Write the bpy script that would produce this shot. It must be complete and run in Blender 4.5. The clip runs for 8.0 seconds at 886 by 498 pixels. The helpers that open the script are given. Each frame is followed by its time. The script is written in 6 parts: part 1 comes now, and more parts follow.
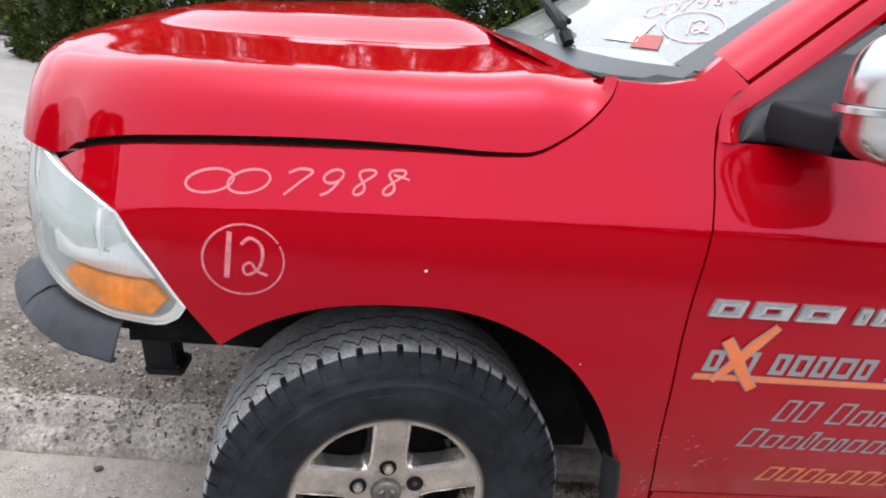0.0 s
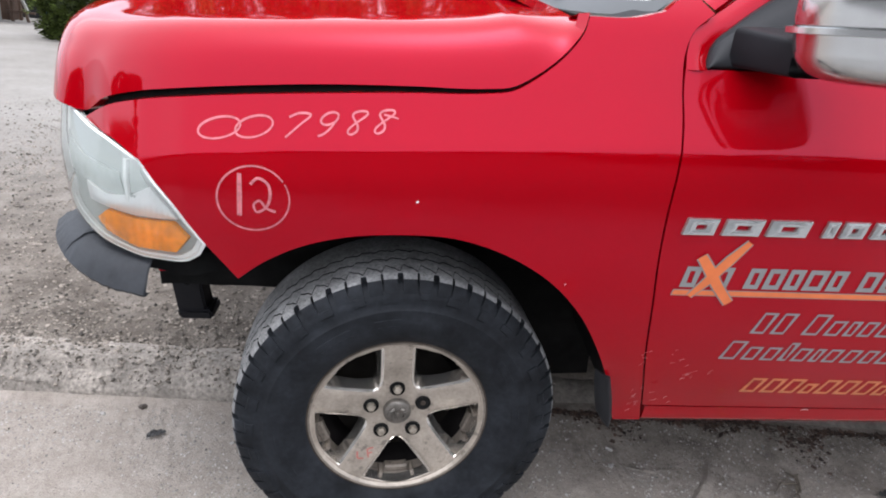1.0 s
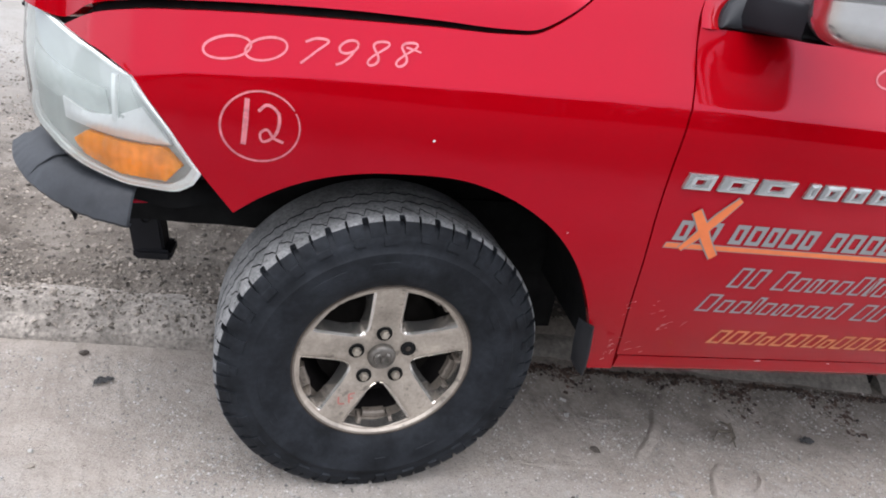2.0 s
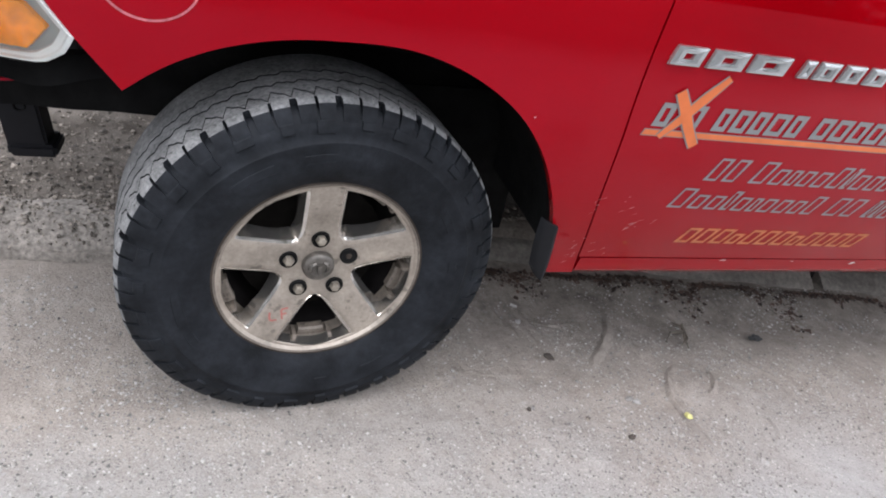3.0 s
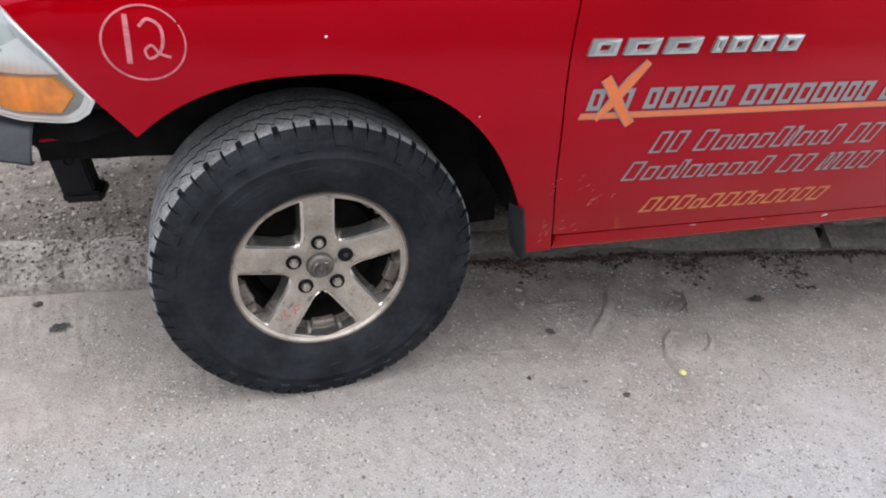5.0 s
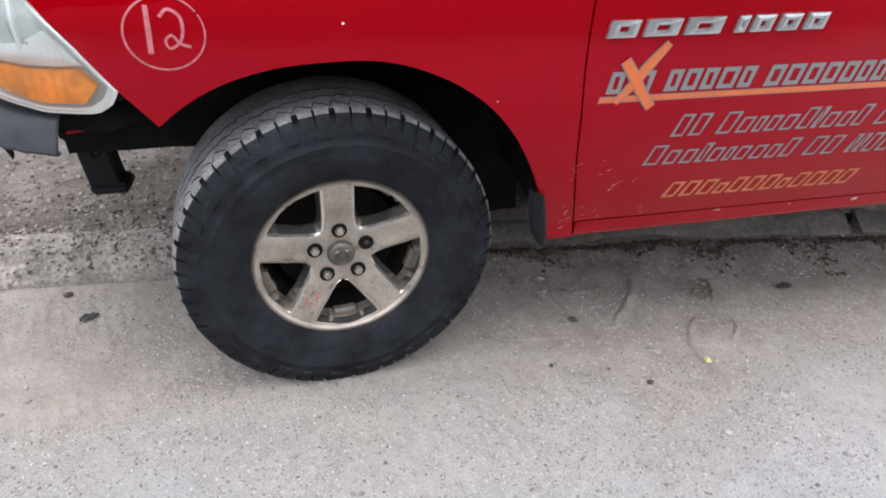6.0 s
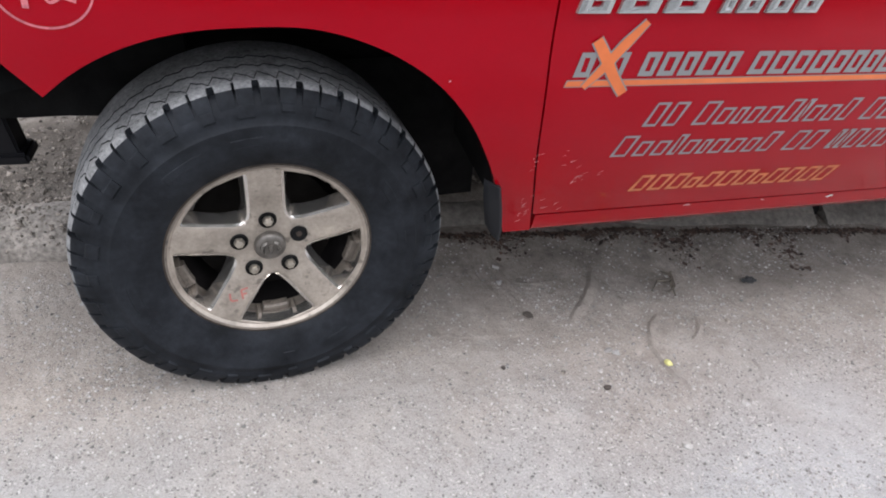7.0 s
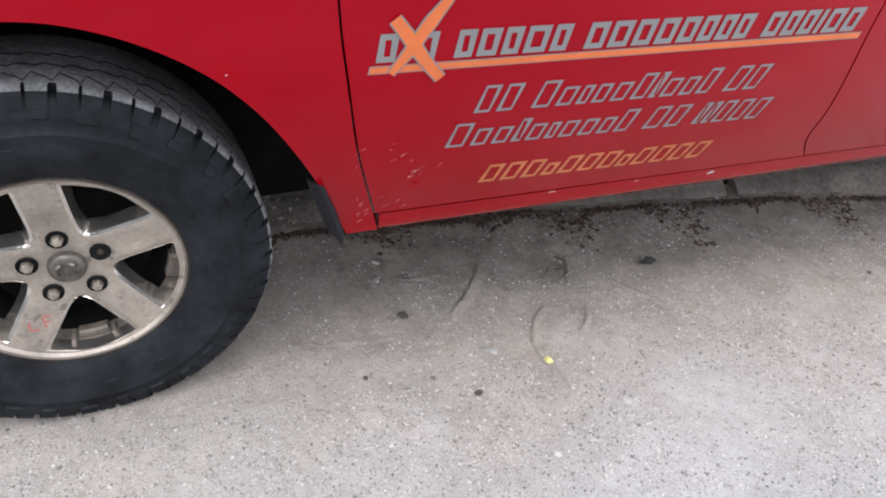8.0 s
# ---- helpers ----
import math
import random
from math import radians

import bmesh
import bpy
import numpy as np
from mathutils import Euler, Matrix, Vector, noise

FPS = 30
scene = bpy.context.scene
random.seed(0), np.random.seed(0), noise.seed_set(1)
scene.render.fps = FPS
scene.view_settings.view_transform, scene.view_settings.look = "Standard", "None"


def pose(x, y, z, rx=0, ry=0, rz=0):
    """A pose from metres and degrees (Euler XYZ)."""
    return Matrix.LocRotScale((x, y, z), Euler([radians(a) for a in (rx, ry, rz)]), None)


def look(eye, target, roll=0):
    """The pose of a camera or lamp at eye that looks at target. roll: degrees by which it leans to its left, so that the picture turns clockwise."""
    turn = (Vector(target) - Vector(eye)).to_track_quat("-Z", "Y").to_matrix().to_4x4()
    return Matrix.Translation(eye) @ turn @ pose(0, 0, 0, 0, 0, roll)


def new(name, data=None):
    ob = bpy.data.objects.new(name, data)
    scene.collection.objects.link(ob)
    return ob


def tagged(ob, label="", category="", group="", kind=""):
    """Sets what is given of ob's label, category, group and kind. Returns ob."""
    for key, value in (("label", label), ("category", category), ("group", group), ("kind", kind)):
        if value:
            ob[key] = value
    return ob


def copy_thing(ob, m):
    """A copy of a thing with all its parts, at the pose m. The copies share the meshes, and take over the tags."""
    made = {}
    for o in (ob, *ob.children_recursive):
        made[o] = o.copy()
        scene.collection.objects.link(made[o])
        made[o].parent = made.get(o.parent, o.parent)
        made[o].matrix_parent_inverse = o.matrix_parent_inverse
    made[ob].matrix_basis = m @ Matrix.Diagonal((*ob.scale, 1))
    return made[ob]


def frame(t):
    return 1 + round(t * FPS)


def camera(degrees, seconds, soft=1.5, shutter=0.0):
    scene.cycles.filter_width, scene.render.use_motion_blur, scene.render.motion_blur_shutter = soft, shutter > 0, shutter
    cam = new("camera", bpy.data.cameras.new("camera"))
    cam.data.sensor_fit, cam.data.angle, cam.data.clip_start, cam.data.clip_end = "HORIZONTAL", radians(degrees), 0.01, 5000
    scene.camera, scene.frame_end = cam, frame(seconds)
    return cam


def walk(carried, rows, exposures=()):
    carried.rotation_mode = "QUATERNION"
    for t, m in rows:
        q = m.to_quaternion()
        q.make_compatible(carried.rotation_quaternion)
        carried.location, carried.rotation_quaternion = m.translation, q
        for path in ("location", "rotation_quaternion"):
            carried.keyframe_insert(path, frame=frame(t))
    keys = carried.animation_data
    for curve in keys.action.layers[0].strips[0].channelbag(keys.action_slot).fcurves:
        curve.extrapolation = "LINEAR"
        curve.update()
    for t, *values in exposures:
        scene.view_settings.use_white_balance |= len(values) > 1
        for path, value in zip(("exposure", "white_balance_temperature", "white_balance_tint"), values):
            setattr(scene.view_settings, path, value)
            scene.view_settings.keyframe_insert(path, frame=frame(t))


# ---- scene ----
cam = camera(67.0, 8.0, soft=1.9)
PATH = [
    (0, (-0.093, -1.173, 1.409), (0.12, 0.73, 0.832), 8.2),
    (0.2, (-0.030, -1.224, 1.424), (0.055, 0.693, 0.869), 5.5),
    (0.5, (0.011, -1.258, 1.416), (0.051, 0.635, 0.771), 3.3),
    (0.7, (0.001, -1.278, 1.394), (0.092, 0.602, 0.719), 3.3),
    (1, (-0.014, -1.316, 1.391), (0.112, 0.558, 0.703), 5.2),
    (1.2, (-0.076, -1.348, 1.397), (0.006, 0.529, 0.712), 4.5),
    (2.3, (-0.246, -1.217, 1.257), (0.309, 0.541, 0.482), 11.9),
    (2.5, (-0.207, -1.152, 1.228), (0.379, 0.577, 0.413), 11.5),
    (2.7, (-0.211, -1.131, 1.213), (0.355, 0.557, 0.305), 12.4),
    (3, (-0.217, -1.1, 1.191), (0.432, 0.533, 0.238), 13.7),
    (3.2, (-0.259, -1.134, 1.204), (0.433, 0.453, 0.206), 12.0),
    (3.5, (-0.322, -1.186, 1.224), (0.372, 0.391, 0.208), 9.5),
    (3.7, (-0.316, -1.229, 1.235), (0.434, 0.303, 0.189), 8.7),
    (4, (-0.307, -1.294, 1.251), (0.407, 0.292, 0.266), 7.5),
    (4.2, (-0.248, -1.317, 1.259), (0.4, 0.315, 0.31), 7.4),
    (4.5, (-0.16, -1.352, 1.272), (0.364, 0.346, 0.354), 7.2),
    (4.7, (-0.11, -1.357, 1.279), (0.39, 0.34, 0.347), 5.4),
    (5.8, (-0.087, -1.372, 1.259), (0.354, 0.324, 0.295), 3.8),
    (6, (-0.084, -1.372, 1.262), (0.316, 0.331, 0.294), 3.0),
    (6.2, (-0.074, -1.367, 1.261), (0.321, 0.329, 0.278), 2.8),
    (6.5, (-0.06, -1.359, 1.259), (0.278, 0.35, 0.277), 2.4),
    (6.7, (-0.038, -1.289, 1.252), (0.314, 0.403, 0.247), 4.1),
    (7, (-0.004, -1.183, 1.242), (0.506, 0.436, 0.183), 6.7),
    (7.2, (0.056, -1.147, 1.243), (0.627, 0.419, 0.137), 6.0),
    (7.5, (0.147, -1.094, 1.244), (0.745, 0.477, 0.16), 4.9),
    (7.7, (0.227, -1.096, 1.246), (0.852, 0.456, 0.149), 5.0),
    (8, (0.348, -1.1, 1.248), (0.918, 0.451, 0.122), 5.1),
]
walk(cam, [(t, look(eye, target, roll)) for t, eye, target, roll in PATH], exposures=[(0.0, 1.22, 6350, 12), (0.25, 1.25, 6350, 12), (0.5, 1.19, 6350, 12), (1.0, 1.14, 6350, 12), (2.5, 1.27, 6350, 12), (3.0, 1.17, 6350, 12), (3.7, 1.05, 6350, 12), (4.0, 0.98, 6350, 12), (4.5, 1.06, 6350, 12), (7.0, 1.15, 6350, 12), (8.0, 1.29, 6350, 12)])

# ---- world, sun ----
world = bpy.data.worlds.new("overcast_sky")
scene.world = world
world.use_nodes = True
wn, wl = world.node_tree.nodes, world.node_tree.links
sky = wn.new("ShaderNodeTexSky")
sky.sky_type, sky.sun_disc = "NISHITA", False
sky.sun_elevation, sky.sun_rotation = radians(76), radians(197)
sky.air_density, sky.dust_density, sky.ozone_density = 1.0, 7.0, 1.0
grey = wn.new("ShaderNodeHueSaturation")
grey.inputs["Saturation"].default_value = 0.32
wl.new(sky.outputs[0], grey.inputs["Color"])
cloud = wn.new("ShaderNodeMix")
cloud.data_type = "RGBA"
cloud.inputs["Factor"].default_value = 0.6
cloud.inputs[7].default_value = (4.75, 5.1, 5.75, 1)
wl.new(grey.outputs[0], cloud.inputs[6])
wl.new(cloud.outputs[2], wn["Background"].inputs["Color"])
wn["Background"].inputs["Strength"].default_value = 0.196

sun = new("sun", bpy.data.lights.new("sun", "SUN"))
sun.data.energy, sun.data.angle, sun.data.color = 1.15, radians(150), (1.0, 0.985, 0.965)
sun.matrix_world = look((-0.8, -2.6, 11), (0, 0, 0))


# ---- materials ----
def material(name, base, rough=0.5, metal=0.0, coat=0.0, spread=0.0, scale=8.0, fine=0.0, fine_scale=120.0, bump=0.0, bump_scale=150.0, spec=0.5, random_piece=0.0, spots=0.0, spot_scale=60.0):
    """A principled surface: base colour, broad stains (spread), grain (fine) and relief (bump)."""
    m = bpy.data.materials.new(name)
    m.use_nodes = True
    n, l = m.node_tree.nodes, m.node_tree.links
    p = n["Principled BSDF"]
    p.inputs["Base Color"].default_value = (*base, 1)
    p.inputs["Roughness"].default_value, p.inputs["Metallic"].default_value = rough, metal
    p.inputs["Coat Weight"].default_value, p.inputs["Coat Roughness"].default_value = coat, 0.03
    p.inputs["Specular IOR Level"].default_value = spec
    coord = n.new("ShaderNodeTexCoord")
    last = None
    for amount, size in ((spread, scale), (fine, fine_scale)):
        if amount <= 0:
            continue
        t = n.new("ShaderNodeTexNoise")
        t.inputs["Scale"].default_value, t.inputs["Detail"].default_value, t.inputs["Roughness"].default_value = size, 6.0, 0.6
        l.new(coord.outputs["Object"], t.inputs["Vector"])
        r = n.new("ShaderNodeMapRange")
        r.inputs["From Min"].default_value, r.inputs["From Max"].default_value = 0.3, 0.7
        r.inputs["To Min"].default_value, r.inputs["To Max"].default_value = 1 - amount, 1 + amount
        l.new(t.outputs["Fac"], r.inputs["Value"])
        if last:
            k = n.new("ShaderNodeMath")
            k.operation = "MULTIPLY"
            l.new(last, k.inputs[0]), l.new(r.outputs[0], k.inputs[1])
            last = k.outputs[0]
        else:
            last = r.outputs[0]
    if random_piece > 0:
        o = n.new("ShaderNodeNewGeometry")
        r = n.new("ShaderNodeMapRange")
        r.inputs["To Min"].default_value, r.inputs["To Max"].default_value = 1 - random_piece, 1 + random_piece
        l.new(o.outputs["Random Per Island"], r.inputs["Value"])
        if last:
            k = n.new("ShaderNodeMath")
            k.operation = "MULTIPLY"
            l.new(last, k.inputs[0]), l.new(r.outputs[0], k.inputs[1])
            last = k.outputs[0]
        else:
            last = r.outputs[0]
    if spots > 0:
        t = n.new("ShaderNodeTexNoise")
        t.inputs["Scale"].default_value, t.inputs["Detail"].default_value = spot_scale, 3.0
        l.new(coord.outputs["Object"], t.inputs["Vector"])
        r = n.new("ShaderNodeMapRange")
        r.inputs["From Min"].default_value, r.inputs["From Max"].default_value = 0.62, 0.70
        r.inputs["To Min"].default_value, r.inputs["To Max"].default_value = 1.0, 1 - spots
        l.new(t.outputs["Fac"], r.inputs["Value"])
        if last:
            k = n.new("ShaderNodeMath")
            k.operation = "MULTIPLY"
            l.new(last, k.inputs[0]), l.new(r.outputs[0], k.inputs[1])
            last = k.outputs[0]
        else:
            last = r.outputs[0]
    if last:
        v = n.new("ShaderNodeVectorMath")
        v.operation = "SCALE"
        v.inputs[0].default_value = base
        l.new(last, v.inputs["Scale"])
        l.new(v.outputs[0], p.inputs["Base Color"])
    if bump > 0:
        t = n.new("ShaderNodeTexNoise")
        t.inputs["Scale"].default_value, t.inputs["Detail"].default_value = bump_scale, 4.0
        l.new(coord.outputs["Object"], t.inputs["Vector"])
        b = n.new("ShaderNodeBump")
        b.inputs["Strength"].default_value, b.inputs["Distance"].default_value = bump, 0.004
        l.new(t.outputs["Fac"], b.inputs["Height"])
        l.new(b.outputs[0], p.inputs["Normal"])
    return m


def glass(name, tint, haze=0.0, haze_colour=(0.8, 0.8, 0.8), ior=1.5, weathered=0.0):
    """A thin pane: clear, glossy by Fresnel, with a little haze."""
    m = bpy.data.materials.new(name)
    m.use_nodes = True
    n, l = m.node_tree.nodes, m.node_tree.links
    n.remove(n["Principled BSDF"])
    clear, gloss, mixed, fres = n.new("ShaderNodeBsdfTransparent"), n.new("ShaderNodeBsdfGlossy"), n.new("ShaderNodeMixShader"), n.new("ShaderNodeFresnel")
    clear.inputs["Color"].default_value = (*tint, 1)
    gloss.inputs["Roughness"].default_value = 0.02
    fres.inputs["IOR"].default_value = ior
    l.new(fres.outputs[0], mixed.inputs[0])
    last = clear.outputs[0]
    if haze > 0:
        fog, both = n.new("ShaderNodeBsdfDiffuse"), n.new("ShaderNodeMixShader")
        fog.inputs["Color"].default_value = (*haze_colour, 1)
        both.inputs[0].default_value = haze
        if weathered:
            place, split, edge_at, wave = n.new("ShaderNodeTexCoord"), n.new("ShaderNodeSeparateXYZ"), n.new("ShaderNodeMapRange"), n.new("ShaderNodeTexNoise")
            wave.inputs["Scale"].default_value = 9.0
            mixup = n.new("ShaderNodeMath")
            mixup.operation = "MULTIPLY_ADD"
            mixup.inputs[1].default_value = 0.12
            l.new(place.outputs["Object"], split.inputs[0]), l.new(place.outputs["Object"], wave.inputs["Vector"])
            l.new(wave.outputs["Fac"], mixup.inputs[0]), l.new(split.outputs["Z"], mixup.inputs[2])
            edge_at.inputs["From Min"].default_value, edge_at.inputs["From Max"].default_value = 0.99, 1.12
            edge_at.inputs["To Min"].default_value, edge_at.inputs["To Max"].default_value = haze, weathered
            l.new(mixup.outputs[0], edge_at.inputs["Value"]), l.new(edge_at.outputs[0], both.inputs[0])
        l.new(last, both.inputs[1]), l.new(fog.outputs[0], both.inputs[2])
        last = both.outputs[0]
    l.new(last, mixed.inputs[1]), l.new(gloss.outputs[0], mixed.inputs[2])
    l.new(mixed.outputs[0], n["Material Output"].inputs["Surface"])
    return m


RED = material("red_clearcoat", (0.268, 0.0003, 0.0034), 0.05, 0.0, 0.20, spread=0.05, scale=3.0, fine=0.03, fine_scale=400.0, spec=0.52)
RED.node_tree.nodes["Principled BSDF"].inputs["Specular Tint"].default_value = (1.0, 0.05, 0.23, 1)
BLACK = material("black_plastic", (0.010, 0.010, 0.012), 0.55, spec=0.12, spread=0.2, scale=9.0, bump=0.15, bump_scale=500.0)
GREY_PLASTIC = material("weathered_grey_plastic", (0.023, 0.0255, 0.030), 0.45, spread=0.5, scale=7.0, fine=0.1, bump=0.1, bump_scale=400.0, spec=0.22)
SAIL = material("dark_grey_trim", (0.020, 0.021, 0.024), 0.55, spec=0.16, spread=0.15, scale=8.0, bump=0.1, bump_scale=500.0)
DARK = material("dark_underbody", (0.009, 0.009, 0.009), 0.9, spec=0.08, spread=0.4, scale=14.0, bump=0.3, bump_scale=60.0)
RUBBER = material("tyre_rubber", (0.0122, 0.0138, 0.0166), 0.62, spec=0.12, spread=0.60, scale=11.0, fine=0.22, fine_scale=70.0, bump=0.15, bump_scale=180.0)
TREAD = material("dusty_tread_rubber", (0.170, 0.171, 0.171), 0.9, spec=0.12, spread=0.35, scale=16.0, fine=0.35, fine_scale=130.0, bump=0.4, bump_scale=200.0, spots=0.5, spot_scale=85.0)
ALLOY = material("dirty_alloy", (0.335, 0.293, 0.248), 0.40, 0.5, spread=0.32, scale=11.0, fine=0.14, fine_scale=120.0, bump=0.05, bump_scale=300.0, spots=0.45, spot_scale=34.0)
LIP = material("grimy_rim_lip", (0.125, 0.105, 0.086), 0.58, 0.10, spread=0.40, scale=14.0, fine=0.2, fine_scale=120.0, spots=0.6, spot_scale=55.0)
GRIME = material("brown_brake_grime", (0.034, 0.027, 0.022), 0.8, spread=0.5, scale=22.0, spec=0.15)
ALLOY_EDGE = material("polished_alloy_edge", (0.68, 0.65, 0.61), 0.16, 0.95, spread=0.25, scale=16.0, fine=0.1)
# Brake and barrel near black: the wheel's inner shade is put into their colour.
BRAKE = material("rusty_shaded_brake", (0.009, 0.008, 0.007), 0.9, spec=0.04, spread=0.4, scale=20)
BARREL = material("dusty_shaded_barrel", (0.008, 0.007, 0.007), 0.9, spec=0.05, spread=0.4, scale=14)
CAP = material("grey_cap", (0.115, 0.105, 0.093), 0.42, 0.5, spread=0.4, scale=50.0)
NUT = material("tarnished_nut", (0.42, 0.38, 0.32), 0.35, 0.8, spread=0.3, scale=60.0)
SHELL = material("satin_chrome", (0.56, 0.57, 0.57), 0.14, 0.95, spread=0.10, scale=12.0)
BADGE = material("dull_chrome_badge", (0.52, 0.53, 0.53), 0.26, 0.85, spread=0.12, scale=30.0)
HOUSING = material("lamp_housing", (0.42, 0.45, 0.435), 0.35, 0.0, spread=0.08, scale=9.0)
BEZEL = material("lamp_bezel", (0.82, 0.84, 0.83), 0.25, spread=0.1)
REFLECTOR = material("lamp_reflector", (0.90, 0.91, 0.91), 0.32, 0.45, spread=0.05, scale=14.0)
LAMP_BOWL = material("aged_lamp_bowl", (0.58, 0.62, 0.60), 0.25, 0.3, spread=0.12, scale=30.0)
AMBER = material("amber_plastic", (0.98, 0.32, 0.010), 0.18, 0.0, 0.5, spread=0.28, scale=16.0, fine=0.12, fine_scale=70.0, bump=0.35, bump_scale=60.0)
LENS = glass("hazed_lens", (0.93, 0.95, 0.945), 0.02, (0.50, 0.54, 0.52), weathered=0.34)
GLASS = glass("window_glass", (0.62, 0.72, 0.70), 0.03, (0.55, 0.60, 0.58), 1.7)
FRIT = material("black_frit", (0.030, 0.034, 0.036), 0.3, spread=0.15, spec=0.6)
SCREEN = glass("windshield_glass", (0.74, 0.82, 0.79), 0.26, (0.62, 0.68, 0.65), 2.3)
SCREEN_PEN = material("faded_pink_pen", (0.50, 0.32, 0.33), 0.8, spread=0.25, scale=60.0)
CHALK = material("pink_paint_pen", (0.47, 0.135, 0.150), 0.75, spread=0.3, scale=60.0, fine=0.2, fine_scale=300.0)
RED_PEN = material("red_paint_pen", (0.38, 0.13, 0.11), 0.75, spread=0.25, scale=80.0)
VINYL_GREY = material("grey_vinyl", (0.205, 0.202, 0.20), 0.42, spread=0.06, scale=30.0)
VINYL_ORANGE = material("orange_vinyl", (0.62, 0.15, 0.042), 0.42, spread=0.10, scale=25.0)
VINYL_FADED = material("faded_orange_vinyl", (0.50, 0.155, 0.055), 0.5, spread=0.25, scale=45.0)
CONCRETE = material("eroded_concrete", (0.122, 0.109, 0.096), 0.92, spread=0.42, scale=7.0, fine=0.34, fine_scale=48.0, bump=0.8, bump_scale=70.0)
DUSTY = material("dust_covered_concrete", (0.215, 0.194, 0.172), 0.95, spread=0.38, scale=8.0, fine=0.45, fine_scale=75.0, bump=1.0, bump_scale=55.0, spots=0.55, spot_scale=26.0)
SCRATCH = material("pale_scratch", (0.55, 0.25, 0.25), 0.7, spread=0.2, scale=90.0)
STONE = material("loose_stone", (0.255, 0.244, 0.230), 0.9, random_piece=0.62, fine=0.15, fine_scale=200.0)
CLOD = material("brown_dirt_gravel", (0.168, 0.147, 0.126), 0.95, random_piece=0.80, fine=0.2, fine_scale=150.0)
PALE = material("pale_pebble", (0.33, 0.32, 0.30), 0.8, fine=0.1)
PALE_GREY = material("pale_grey_stone", (0.30, 0.29, 0.275), 0.85, fine=0.15, fine_scale=90.0)
DRY_LEAF = material("dry_leaf", (0.030, 0.030, 0.031), 0.8, spread=0.4, scale=40.0)
DEBRIS = material("dark_leaf_litter", (0.050, 0.030, 0.022), 0.9, random_piece=0.8)
YELLOW = material("yellow_scrap", (0.46, 0.44, 0.17), 0.6, spread=0.2, scale=60.0)
TWIG = material("dry_twig", (0.085, 0.070, 0.054), 0.85, spread=0.6, scale=40.0)
LEAF = material("conifer_leaf", (0.042, 0.058, 0.013), 0.7, random_piece=0.8, spec=0.12)
BARK = material("bark", (0.10, 0.075, 0.05), 0.9, spread=0.3, scale=9.0, bump=0.6, bump_scale=30.0)
# Yard wood, white and orange carry the yard's shade in their colour.
WOOD = material("old_wood", (0.085, 0.052, 0.036), 0.8, spread=0.25, scale=6.0, fine=0.15)
WHITE = material("yard_shade_white_paint", (0.44, 0.43, 0.41), 0.6, spread=0.08, scale=5.0)
ORANGE = material("orange_hull", (0.34, 0.048, 0.007), 0.4, spread=0.08, scale=3.0)
BLUE = material("blue_label", (0.05, 0.12, 0.35), 0.5, spread=0.1)
PAPER = material("paper_sheet", (0.62, 0.63, 0.61), 0.8, spread=0.04)
FOLDER = material("faded_red_card", (0.26, 0.065, 0.06), 0.7, spread=0.1, scale=20.0)
INTERIOR = material("grey_cab_interior", (0.17, 0.175, 0.17), 0.8, spread=0.15, scale=5.0)


